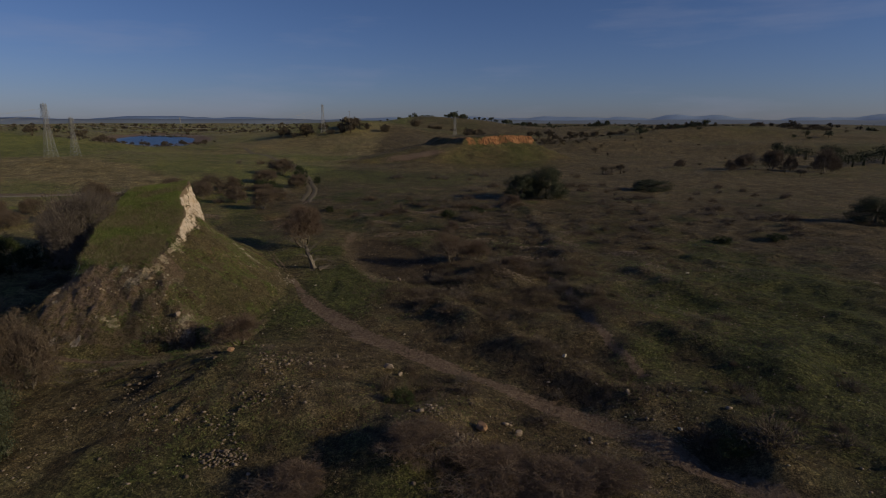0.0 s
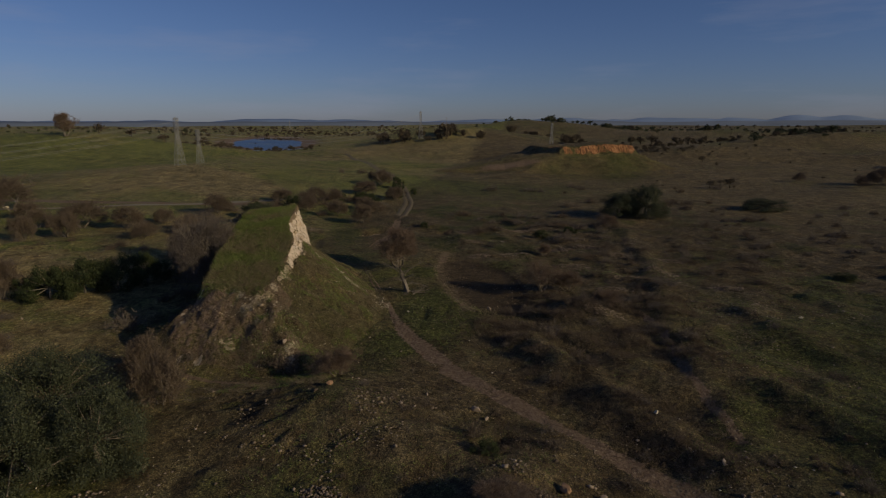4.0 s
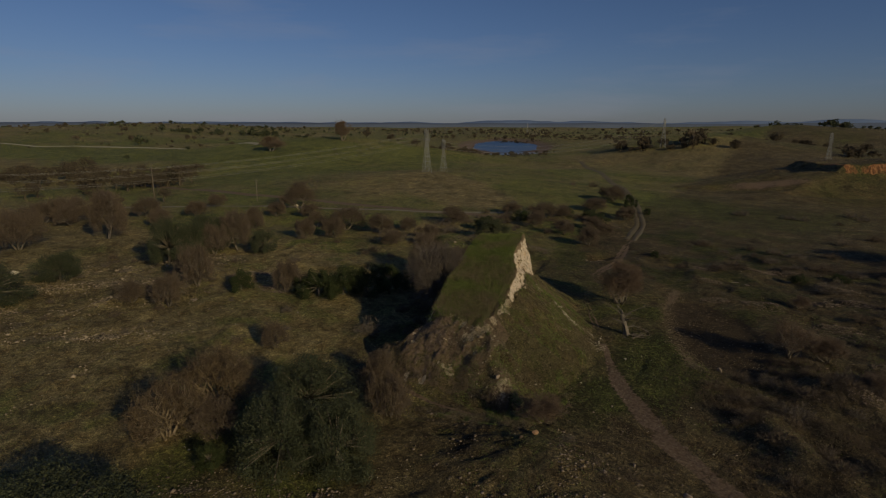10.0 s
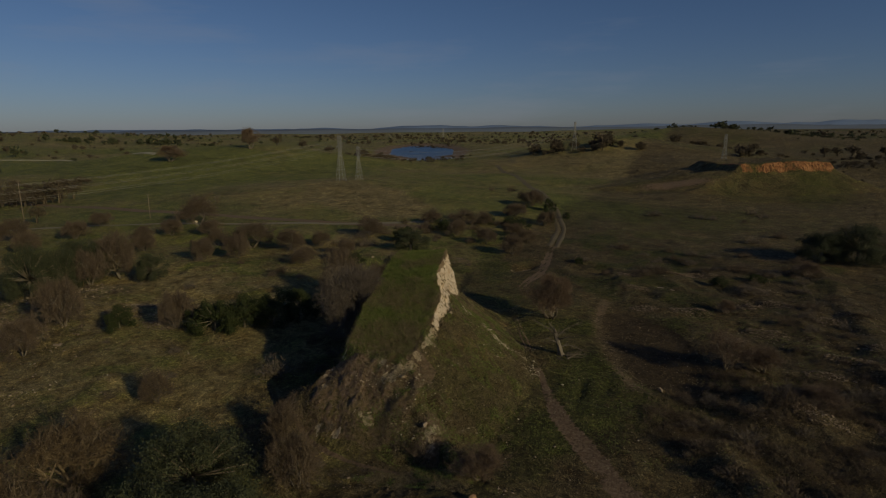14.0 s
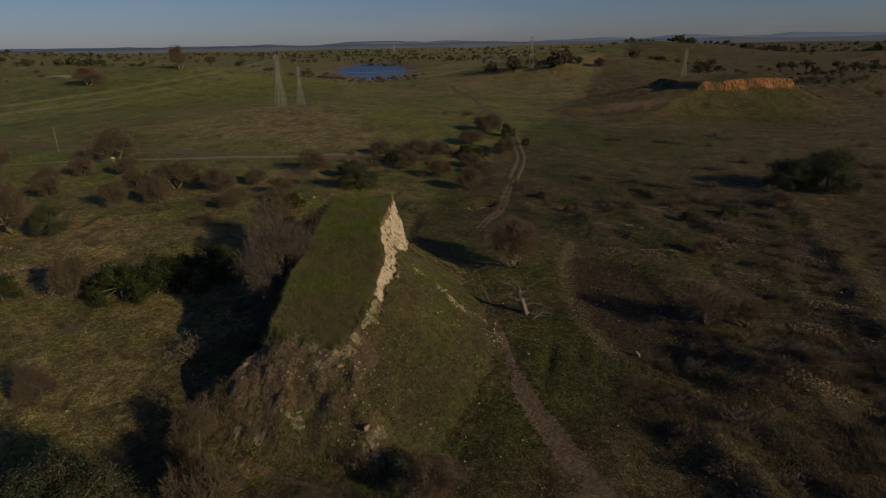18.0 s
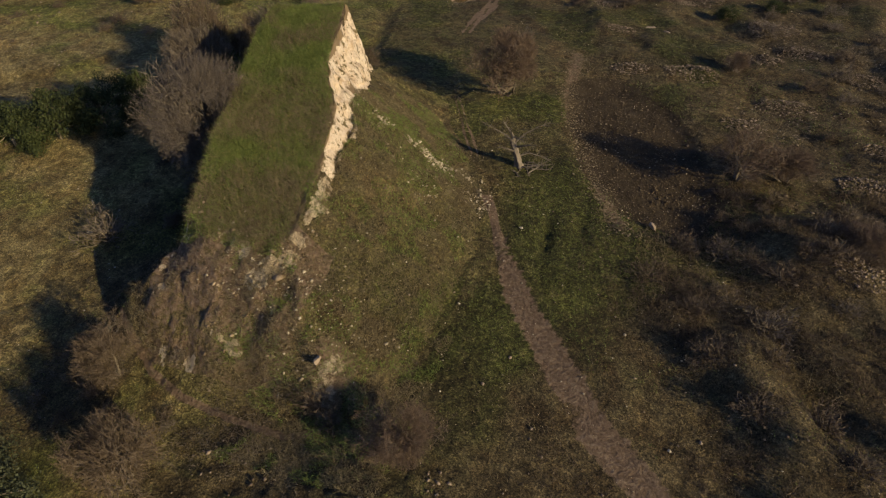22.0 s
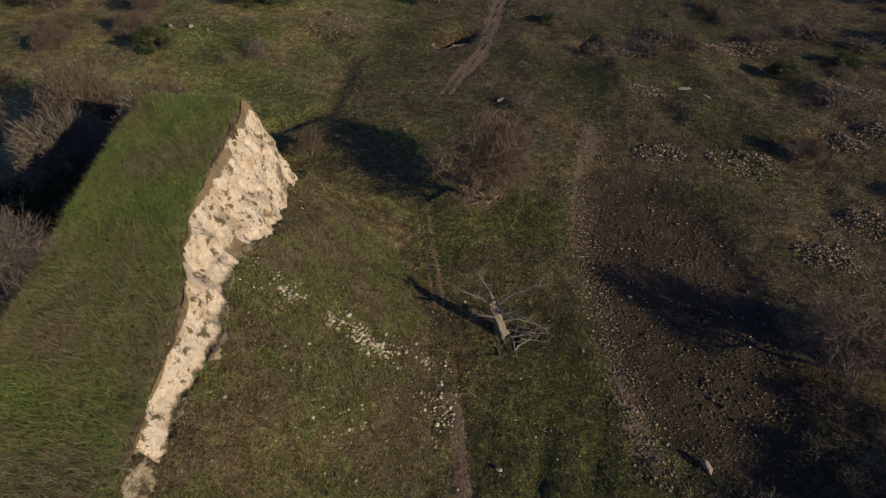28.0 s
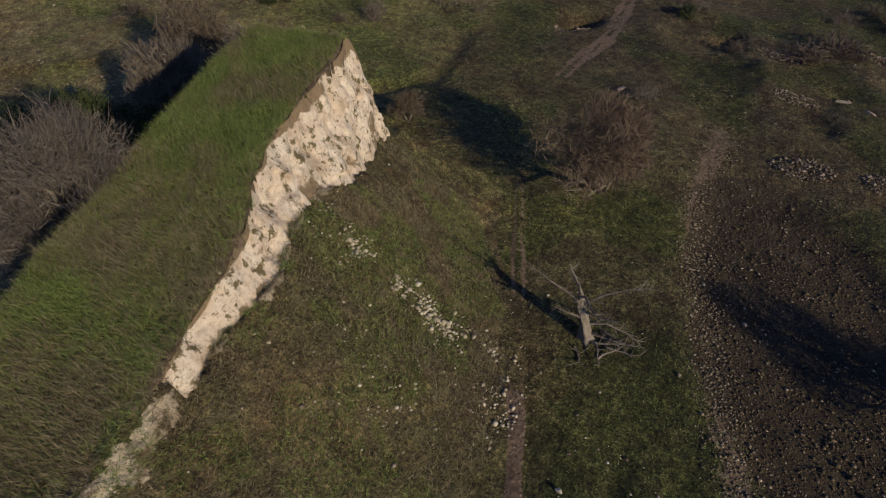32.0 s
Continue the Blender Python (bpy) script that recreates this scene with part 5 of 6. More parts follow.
# ---- far woods, one loose stuff ----
def woods(name, places, mat, label):
    r = np.random.default_rng(len(places))
    out = []
    for x, y, w, h in places:
        z = float(sheet_at(np.array([x]), np.array([y]))[0])
        away = math.hypot(x, y)
        tris, leaf = (700, 0.042) if away < 620 else (280, 0.085) if away < 1000 else (80, 0.18)
        way = unit(r.normal(0, 1, (tris, 3)))
        knot = unit(r.normal(0, 1, (7, 3))) * r.uniform(0.25, 0.62, (7, 1))
        knot[:, 2] = 0.8 * np.abs(knot[:, 2]) - 0.15
        p = np.array((x, y, z + 0.46 * h)) + (knot[r.integers(0, 7, tris)] + way * r.uniform(0.15, 0.45, (tris, 1))) * (w / 2, w / 2, 0.5 * h)
        a = r.normal(0, 1, (tris, 3)) * leaf * min(w, h)
        b = r.normal(0, 1, (tris, 3)) * leaf * min(w, h)
        out.append(np.stack([p - 0.5 * a, p + 0.5 * a, p + 0.7 * b], 1))
        s = 0.05 * w
        out.append(np.array([[(x - s, y, z - 1), (x + s, y, z - 1), (x, y, z + 0.6 * h)], [(x, y - s, z - 1), (x, y + s, z - 1), (x, y, z + 0.6 * h)]]))
    me = many(name, np.concatenate(out), 3, mat)
    return tagged(new(name, me), label, "trees", kind="stuff")


def strewn(count, seed, centre, half, turn, low, high):
    """Trees in loose clusters of many sizes over an oblong of land."""
    r = np.random.default_rng(seed)
    c, s = math.cos(radians(turn)), math.sin(radians(turn))
    n = max(3, count // 5)
    at = r.integers(0, n, count)
    tight = r.uniform(0.02, 0.22, n)[at]
    u = r.uniform(-half[0], half[0], n)[at] + r.normal(0, 1, count) * tight * half[0] * 1.2
    v = r.uniform(-half[1], half[1], n)[at] + r.normal(0, 1, count) * (0.1 + tight) * half[1] * 1.2
    w = low * 0.55 + (high * 1.1 - 0.55 * low) * r.uniform(0, 1, count) ** 2.2
    return [(centre[0] + c * a - s * b, centre[1] + s * a + c * b, k, k * q) for a, b, k, q in zip(u, v, w, r.uniform(0.5, 0.95, count))]


brown = strewn(64, 1, (-440, 175), (130, 26), 22, 13, 24) + strewn(20, 2, (-515, 165), (60, 40), 20, 12, 24) + strewn(34, 3, (-330, 125), (55, 55), 60, 9, 18)
brown += [(-431, 488, 17, 13), (-405, 500, 16, 12), (-372, 505, 17, 12), (-340, 520, 16, 11), (-350, 530, 14, 11)]
brown += strewn(18, 4, (-155, 622), (55, 16), 8, 12, 20) + strewn(12, 5, (-95, 628), (30, 12), 0, 10, 16) + strewn(10, 6, (47, 650), (20, 12), 0, 11, 16)
brown += strewn(34, 7, (200, 380), (110, 60), 10, 4, 9) + strewn(40, 19, (120, 520), (150, 90), 10, 5, 11) + strewn(45, 8, (60, 800), (200, 60), 5, 10, 18) + strewn(50, 9, (330, 780), (180, 70), 0, 10, 16)
brown += strewn(60, 10, (-760, 1450), (260, 60), 25, 10, 18) + strewn(70, 11, (-420, 1500), (300, 90), 0, 10, 16) + strewn(60, 12, (0, 1350), (420, 120), 0, 10, 18)
brown += strewn(150, 13, (-1500, 800), (600, 450), 30, 10, 18) + strewn(160, 14, (-500, 2100), (900, 350), 0, 12, 22) + strewn(120, 15, (800, 1300), (500, 500), 0, 10, 18)
brown += strewn(60, 16, (-780, 560), (220, 90), 30, 9, 16) + strewn(25, 17, (-290, 560), (70, 60), 0, 8, 13) + strewn(40, 18, (-250, 950), (90, 150), 20, 8, 14)
brown += strewn(70, 31, (-445, 200), (95, 13), 84, 10, 17) + strewn(40, 32, (-480, 140), (60, 20), 30, 10, 18)
brown += strewn(90, 33, (-420, 1330), (260, 40), 8, 9, 15) + strewn(140, 34, (-150, 1750), (700, 60), 0, 9, 15) + strewn(120, 35, (-900, 1900), (500, 80), 20, 10, 16) + strewn(60, 36, (310, 680), (170, 22), 12, 6, 11)
brown += strewn(60, 37, (560, 880), (240, 40), -8, 7, 13) + strewn(40, 38, (150, 570), (90, 20), 12, 6, 10) + strewn(30, 39, (90, 700), (80, 25), 0, 8, 13) + strewn(26, 40, (-140, 640), (60, 14), 6, 12, 19)
brown += strewn(200, 41, (200, 2700), (1700, 120), 0, 12, 20) + strewn(160, 42, (-1700, 1900), (900, 120), 40, 12, 20) + strewn(50, 43, (-330, 700), (90, 120), 30, 6, 11)
woods("far_bare_woods", brown, TWIG_FAR, "distant leafless brown trees along creeks and hills")
green = strewn(75, 21, (-1200, 905), (170, 35), 35, 16, 24) + strewn(34, 22, (30, 1170), (210, 40), 0, 11, 17) + strewn(26, 23, (430, 1130), (180, 40), 0, 11, 17)
green += [(262, 372, 20, 14), (272, 378, 24, 15), (284, 382, 18, 13), (300, 393, 26, 17), (318, 398, 28, 18), (335, 405, 26, 15), (270, 430, 26, 15), (285, 434, 22, 13), (352, 412, 26, 16)] + strewn(14, 24, (330, 455), (90, 18), -8, 12, 22) + strewn(18, 25, (330, 640), (120, 30), 0, 11, 16) + strewn(120, 26, (-1900, 1150), (700, 500), 30, 10, 17)
green += strewn(90, 27, (200, 2000), (1100, 500), 0, 12, 20) + [(-919, 481, 22, 19), (-600, 300, 10, 9), (-930, 500, 10, 8), (-700, 430, 9, 8)]
green += strewn(44, 44, (40, 1190), (180, 30), 0, 10, 17) + strewn(30, 45, (330, 1050), (200, 30), 5, 10, 16) + strewn(90, 46, (-1500, 1350), (600, 70), 40, 12, 20) + strewn(40, 47, (520, 1000), (260, 50), -8, 9, 15)
woods("far_evergreen_woods", green, LEAF_OAK, "distant dark evergreen trees and wood belts")


# ---- stones ----
def stone_mesh(name, seed, mat, rough=0.28):
    bm = bmesh.new()
    bmesh.ops.create_icosphere(bm, subdivisions=2, radius=0.5)
    r = random.Random(seed)
    cuts = [(Vector((r.gauss(0, 1), r.gauss(0, 1), r.gauss(0, 1))).normalized(), r.uniform(0.19, 0.36)) for k in range(11)]
    for v in bm.verts:
        for n, d in cuts:
            over = v.co.dot(n) - d
            if over > 0:
                v.co -= n * over
        v.co += v.co * rough * 0.35 * noise.noise(v.co * 3.1 + Vector((seed, 0, 0)))
        v.co.z *= 0.8
    me = bpy.data.meshes.new(name)
    bm.to_mesh(me)
    bm.free()
    me.materials.append(mat)
    return me


BOULDER = [stone_mesh("boulder", k, m) for k, m in ((1, STONE), (2, STONE), (3, RUST_STONE), (4, PALE_STONE))]
BOULDERS = [
    (-6.4, 60.8, 1.3, 0), (-5.0, 59.6, 1.0, 0), (3.6, 46.4, 1.7, 2), (7.3, 47.1, 1.0, 0), (23.5, 48.6, 0.7, 3), (48.5, 104.5, 0.9, 3), (15.2, 63.3, 0.9, 3), (-13.1, 63.1, 0.7, 0),
    (2.6, 42.1, 1.3, 3), (-24.6, 59, 1.1, 2), (-8.4, 101.8, 1.4, 0), (-206, 180.5, 2.4, 3), (-35.3, 69.0, 1.2, 0), (-71.0, 79.6, 1.2, 3), (-72.1, 79.0, 0.9, 3), (-70.3, 80.3, 0.7, 3),
    (-101.8, 154.4, 1.4, 0), (-98, 155.5, 1.1, 0), (-95, 156, 0.9, 0), (-176, 55, 2.6, 3), (20.1, 54.1, 1.0, 0), (-23.4, 96, 0.6, 3),
]
for k, (x, y, w, i) in enumerate(BOULDERS):
    ob = new("boulder", BOULDER[i])
    ob.matrix_basis = pose(x, y, resting(x, y) + 0.22 * w, 0, 0, 67 * k) @ Matrix.Diagonal((w, w * 0.85, w * 0.85, 1))
    tagged(ob, ("grey weathered boulder lying in grass", "grey weathered boulder lying in grass", "rust-brown boulder on the rubble slope", "pale lichen-flecked boulder lying in rough grass")[i], "boulder", "boulders")
for x, y, w, turn in ((-12.4, 163.0, 4.2, 20), (-38.5, 151.0, 3.2, 70), (-9.5, 160.5, 2.4, -20), (-118, 71, 4, 10), (82.6, 100, 3.0, 0)):
    ob = new("rock_slab", BOULDER[0])
    ob.matrix_basis = pose(x, y, resting(x, y) + 0.02, 4, 3, turn) @ Matrix.Diagonal((0.7 * w, w * 0.45, 0.6, 1))
    tagged(ob, "flat grey-brown rock slab bedded in turf", "rock", "rock slabs")

ICO = np.array([(0, 0, 1), (0.9, 0, 0.25), (0.28, 0.85, 0.3), (-0.72, 0.53, 0.2), (-0.72, -0.53, 0.3), (0.28, -0.85, 0.2), (0.1, 0.05, -0.6)]) * 0.5
ICO_FACES = np.array([(0, 1, 2), (0, 2, 3), (0, 3, 4), (0, 4, 5), (0, 5, 1), (6, 2, 1), (6, 3, 2), (6, 4, 3), (6, 5, 4), (6, 1, 5)])


def stones(name, x, y, size, r, mat, label, lift=None):
    n = len(x)
    ang = r.uniform(0, 2 * math.pi, n)
    v = ICO[None] * (1 + r.uniform(-0.28, 0.28, (n, 7, 3))) * (size[:, None] * np.column_stack([np.ones(n), r.uniform(0.6, 1, n), r.uniform(0.45, 0.8, n)]))[:, None, :]
    c, s = np.cos(ang)[:, None], np.sin(ang)[:, None]
    v = np.stack([c * v[..., 0] - s * v[..., 1], s * v[..., 0] + c * v[..., 1], v[..., 2]], -1)
    z = ground_height(x, y) + 0.12 * size
    if lift is not None:
        z = z + lift
    v = v + np.stack([x, y, z], -1)[:, None, :]
    faces = (ICO_FACES[None] + 7 * np.arange(n)[:, None, None]).reshape(-1, 3)
    me = bpy.data.meshes.new(name)
    me.vertices.add(7 * n)
    me.vertices.foreach_set("co", v.astype(np.float32).ravel())
    me.loops.add(faces.size)
    me.loops.foreach_set("vertex_index", faces.ravel().astype(np.int32))
    me.polygons.add(len(faces))
    me.polygons.foreach_set("loop_start", np.arange(0, faces.size, 3, dtype=np.int32))
    me.update(calc_edges=True)
    me.materials.append(mat)
    return tagged(new(name, me), label, "stones", kind="stuff")


def heap_density(x, y):
    h = smooth(0.05, 0.35, fbm(x, y, 11, 4, 65))
    return np.clip(h * np.maximum.reduce([0.5 * smooth(-2, 6, x), 0.5 * smooth(-95, -120, x), 1.0 * hill(x, y, -24, 57, 14, 11, -20), 1.0 * hill(x, y, -2, 46, 9, 9)]) + 0.03, 0, 1) * off_track(x, y)


x, y, r = scatter(42000, (-45, 62, 34, 180), 301, lambda x, y: heap_density(x, y) * (1 - 0.6 * smooth(90, 180, y)))
stones("scattered_stones", x, y, r.gamma(3.0, 0.075, len(x)), r, STONE, "loose grey-brown stones strewn over rough ground")
x, y, r = scatter(16000, (-38, 8, 40, 68), 312, lambda x, y: 0.8 * np.maximum(hill(x, y, -20, 53, 9, 8), hill(x, y, 0, 47, 6, 5)) * smooth(-0.1, 0.35, fbm(x, y, 3.2, 4, 109)) * off_track(x, y))
stones("heap_rubble", x, y, r.gamma(2.6, 0.085, len(x)), r, STONE, "broken brown stones over the rubble heap")
x, y, r = scatter(16000, (-190, -88, 40, 150), 302, heap_density)
stones("scattered_stones", x, y, r.gamma(3.0, 0.10, len(x)), r, STONE, "loose grey-brown stones on the western terraces")
x, y, r = scatter(14000, (-50, -26, 66, 112), 303, lambda x, y: np.clip(1.2 * smooth(-0.15, 0.35, fbm(x, y, 2.2, 3, 96)) * np.exp(-((along(x, y, [(-45, 100), (-41, 99.7), (-37, 101), (-31, 102.5), (-29.5, 99)])[0] / 1.7) ** 2)) + 0.45 * hill(x, y, -42, 74, 6, 2.5) + 0.3 * hill(x, y, -35, 69, 3, 5) + 0.25 * hill(x, y, -35, 94, 3, 3) + 0.010, 0, 1))
stones("clay_rubble", x, y, r.gamma(2.5, 0.075, len(x)), r, PALE_STONE, "pale clay crumbs fallen from the cliff")


x, y, r = scatter(26000, (-60, 60, 34, 190), 306, lambda x, y: off_track(x, y) * (0.10 + 0.6 * smooth(0.05, 0.4, fbm(x, y, 6, 4, 100))) * (1 - 0.85 * (ground_height(x, y) > 2.0)))
stones("strewn_pebbles", x, y, r.gamma(2.2, 0.045, len(x)), r, PALE_STONE, "pale pebbles strewn through the turf")
x, y, r = scatter(14000, (-130, -62, 30, 150), 307, lambda x, y: 0.12 + 0.6 * smooth(0.05, 0.4, fbm(x, y, 8, 4, 101)))
stones("strewn_pebbles", x, y, r.gamma(2.2, 0.05, len(x)), r, PALE_STONE, "pale pebbles strewn through the western turf")


TAN_STONE = mottled("tan_rubble", (0.19, 0.138, 0.092), (0.46, 0.36, 0.255), 1.7, 0.9, 0.04, island=True)
x, y, r = scatter(80000, (-175, -36, 10, 104), 309, lambda x, y: np.clip(west_rubble(x, y) * 1.3, 0, 1))
for side, mat, label in ((x < -78, TAN_STONE, "tan broken stones lying on the western terraces"), (x >= -78, STONE, "brown broken stones below the oak clump")):
    n = int(side.sum())
    stones("terrace_rubble", x[side], y[side], r.gamma(2.6, 0.105 if mat is TAN_STONE else 0.085, n), r, mat, label)


def rim_density(x, y):
    return np.exp(-((along(x, y, RIM)[0] / 1.6) ** 2)) + 0.08 * pond(x, y)


x, y, r = scatter(14000, (-47, -27, 95, 107), 308, lambda x, y: smooth(-0.05, 0.3, fbm(x, y, 1.8, 3, 102)) * np.exp(-((along(x, y, [(-45, 100), (-41, 99.7), (-38, 100.7), (-35.6, 101.6), (-31, 102.5), (-29, 100)])[0] / 0.9) ** 2)))
stones("fallen_clay", x, y, r.gamma(2.4, 0.10, len(x)), r, PALE_STONE, "pale clay lumps fallen below the cliff")
CLAY_LUMP = mottled("clay_lumps", (0.13, 0.088, 0.055), (0.42, 0.315, 0.215), 1.2, 0.95, 0.06, island=True)
BROKEN_EDGE = [(-53.2, 78.2), (-50.5, 76.0), (-47.3, 75.4), (-44.5, 74.4), (-41.3, 74.6), (-40.0, 77.5)]
x, y, r = scatter(2600, (-58, -37, 66, 81), 310, lambda x, y: np.clip(0.85 * np.exp(-((along(x, y, BROKEN_EDGE)[0] / 0.9) ** 2)) * smooth(-0.25, 0.15, fbm(x, y, 2.5, 3, 105)) + 0.2 * hill(x, y, -43, 70, 3.5, 2.5) + 0.35 * hill(x, y, -34.6, 70.5, 1.4, 2.4), 0, 1))
stones("broken_clay", x, y, r.gamma(2.6, 0.11, len(x)), r, CLAY_LUMP, "broken tan clay blocks along the mound's crumbling south edge")
x, y, r = scatter(60000, (-46, 20, 46, 135), 311, lambda x, y: 0.5 * np.exp(-(((along(x, y, TRACK)[0] - 0.75) / 0.55) ** 2)) * smooth(-0.3, 0.25, fbm(x, y, 3, 3, 108)))
stones("track_gravel", x, y, r.gamma(2.4, 0.034, len(x)), r, PALE_STONE, "pale gravel and crumbs along the dirt track")
MUD = mottled("dried_mud", (0.060, 0.043, 0.027), (0.150, 0.110, 0.070), 1.5, 0.95, island=True)
x, y, r = scatter(24000, (-28, 0, 97, 146), 305, pond)
stones("mud_clods", x, y, r.gamma(3.0, 0.044, len(x)), r, MUD, "trodden clods of dried brown pond mud")
RIM_CLOD = mottled("rim_clods", (0.105, 0.080, 0.053), (0.29, 0.228, 0.162), 1.5, 0.95, island=True)
x, y, r = scatter(52000, (-30, 2, 96, 150), 304, rim_density)
stones("pond_shingle", x, y, r.gamma(3.0, 0.046, len(x)), r, RIM_CLOD, "small stones along the dry pond's rim")
for k, (px, py, w) in enumerate(((-3.8, 180.7, 4), (-8.8, 178.6, 3), (-15, 144, 2.6), (-4.7, 144.6, 3.6), (3, 129.7, 2.6), (9.5, 137.4, 3.4), (-75.7, 167.5, 5), (7.2, 153.2, 2.6), (-22, 173.2, 2.6), (13, 98, 3.2), (-19.3, 42.7, 1.6), (1.9, 44.2, 1.4), (-53, 168, 2.4), (-122, 88, 4), (-132, 72, 5), (-109, 87, 3.5), (14, 158, 3.4), (22, 150, 3.2), (30, 134, 3.4), (22, 127, 3.0), (17, 118, 2.6), (35, 146, 3.0), (41, 122, 3.0), (10, 168, 3.6), (-18, 160, 2.2))):
    r = np.random.default_rng(400 + k)
    n = int(190 * w)
    a, q = r.uniform(0, 2 * math.pi, n), np.sqrt(r.uniform(0, 1, n)) * w
    stones("rubble_heap", px + 1.3 * q * np.cos(a), py + 0.8 * q * np.sin(a), r.gamma(4.0, 0.055, n), r, STONE, "heap of broken grey-brown field stones", 0.16 * w * (1 - q / w))


# ---- grass ----
def blades(name, x, y, tall, r, mat, label, per=4, thick=0.016, lean=0.55):
    n = len(x)
    z = ground_height(x, y) - 0.03
    p = np.repeat(np.column_stack([x, y, z]), per, 0)
    t = np.repeat(tall, per) * r.uniform(0.6, 1.15, n * per)
    p = p + r.normal(0, 0.09, p.shape) * (1, 1, 0)
    ang = r.uniform(0, 2 * math.pi, n * per)
    side = np.column_stack([np.cos(ang), np.sin(ang), np.zeros(n * per)]) * thick * r.uniform(0.6, 1.5, (n * per, 1))
    tip = p + np.column_stack([r.normal(-0.15, lean, n * per) * t, r.normal(-0.1, lean, n * per) * t, t * r.uniform(0.5, 1, n * per)])
    me = many(name, np.stack([p - side, p + side, tip], 1), 3, mat)
    return tagged(new(name, me), label, "grass", kind="stuff")


def on_top(x, y):
    w, e = np.interp(y, MY, MW), np.interp(y, MY, ME)
    return ((x > w - 0.5) & (x < e - 0.5) & (y > 75) & (y < 114)) * 1.0


x, y, r = scatter(105000, (-66, -40, 74, 115), 501, lambda x, y: on_top(x, y))
green = fbm(x, y, 5, 3, 91) + r.uniform(-0.5, 0.5, len(x)) + 0.5 * smooth(82, 104, y) > -0.02
blades("mound_grass", x[green], y[green], 0.48 * r.uniform(0.6, 1.3, green.sum()), r, GRASS_GREEN, "long green winter grass on the mound top")
blades("mound_grass", x[~green], y[~green], 0.62 * r.uniform(0.6, 1.3, (~green).sum()), r, GRASS_DRY, "bleached dry grass on the mound top")
x, y, r = scatter(90000, (-46, -26, 60, 116), 502, lambda x, y: (ground_height(x, y) > 0.9) * (1 - on_top(x, y)) * 0.75)
g = fbm(x, y, 3, 3, 92) > 0.12
blades("slope_grass", x[g], y[g], r.uniform(0.16, 0.40, g.sum()), r, GRASS_GREEN, "short green tufts on the talus slope", 4, 0.016, 0.9)
blades("slope_grass", x[~g], y[~g], r.uniform(0.16, 0.46, (~g).sum()), r, GRASS_DRY, "dry straw-coloured matted tufts on the talus slope", 4, 0.016, 1.0)


x, y, r = scatter(34000, (-66, -28, 62, 116), 507, lambda x, y: smooth(0.02, 0.3, fbm(x, y, 3.4, 4, 103)) * (ground_height(x, y) > 1.5) * (1 - 0.7 * on_top(x, y) * smooth(82, 90, y)))
blades("long_dry_grass", x, y, r.uniform(0.5, 1.0, len(x)), r, GRASS_DRY, "long bleached grass in patches on the mound", 4, 0.014, 0.7)


x, y, r = scatter(9000, (-10, 34, 82, 108), 508, lambda x, y: (1 - pond(x, y)) * smooth(-0.1, 0.3, fbm(x, y, 4, 3, 104)))
blades("rank_grass", x, y, r.uniform(0.4, 0.95, len(x)), r, GRASS_DRY, "rank dry grass and weeds on the bank", 4, 0.014, 0.7)


def tussock_density(x, y):
    return off_track(x, y) * (0.35 + 0.65 * smooth(-0.2, 0.3, fbm(x, y, 8, 3, 93))) * (1 - smooth(120, 230, y)) * (1 - pond(x, y))


x, y, r = scatter(80000, (-30, 70, 32, 170), 503, tussock_density)
g = fbm(x, y, 12, 3, 94) + 0.5 * hill(x, y, -20, 97, 8, 18, 18) + 0.5 * hill(x, y, 58, 92, 16, 38, -25) > 0.12
blades("tussock_grass", x[g], y[g], r.uniform(0.16, 0.42, g.sum()), r, GRASS_GREEN, "rough green grass tussocks")
blades("tussock_grass", x[~g], y[~g], r.uniform(0.2, 0.5, (~g).sum()), r, GRASS_DRY, "dry brown grass tussocks")
x, y, r = scatter(42000, (-115, -44, 14, 190), 504, lambda x, y: tussock_density(x, y) * (ground_height(x, y) < 4))
g = fbm(x, y, 12, 3, 95) > 0.05
blades("tussock_grass", x[g], y[g], r.uniform(0.12, 0.34, g.sum()), r, GRASS_GREEN, "short green pasture grass tufts")
blades("tussock_grass", x[~g], y[~g], r.uniform(0.15, 0.42, (~g).sum()), r, GRASS_DRY, "dry brown grass tussocks in the west")


x, y, r = scatter(60000, (-16, 60, 34, 205), 505, lambda x, y: off_track(x, y) * smooth(0.0, 0.32, fbm(x, y, 10, 4, 98)) * (1 - pond(x, y)))
blades("low_scrub", x, y, r.uniform(0.3, 0.8, len(x)), r, TWIG_BROWN, "low dead brown weeds and scrub on the spoil heaps", 5, 0.013, 0.6)
x, y, r = scatter(9000, (-62, -28, 58, 78), 506, lambda x, y: smooth(-0.1, 0.3, fbm(x, y, 6, 3, 99)))
blades("low_scrub", x, y, r.uniform(0.3, 0.7, len(x)), r, TWIG_GREY, "low dry weeds on the mound's broken south slope", 5, 0.013, 0.6)


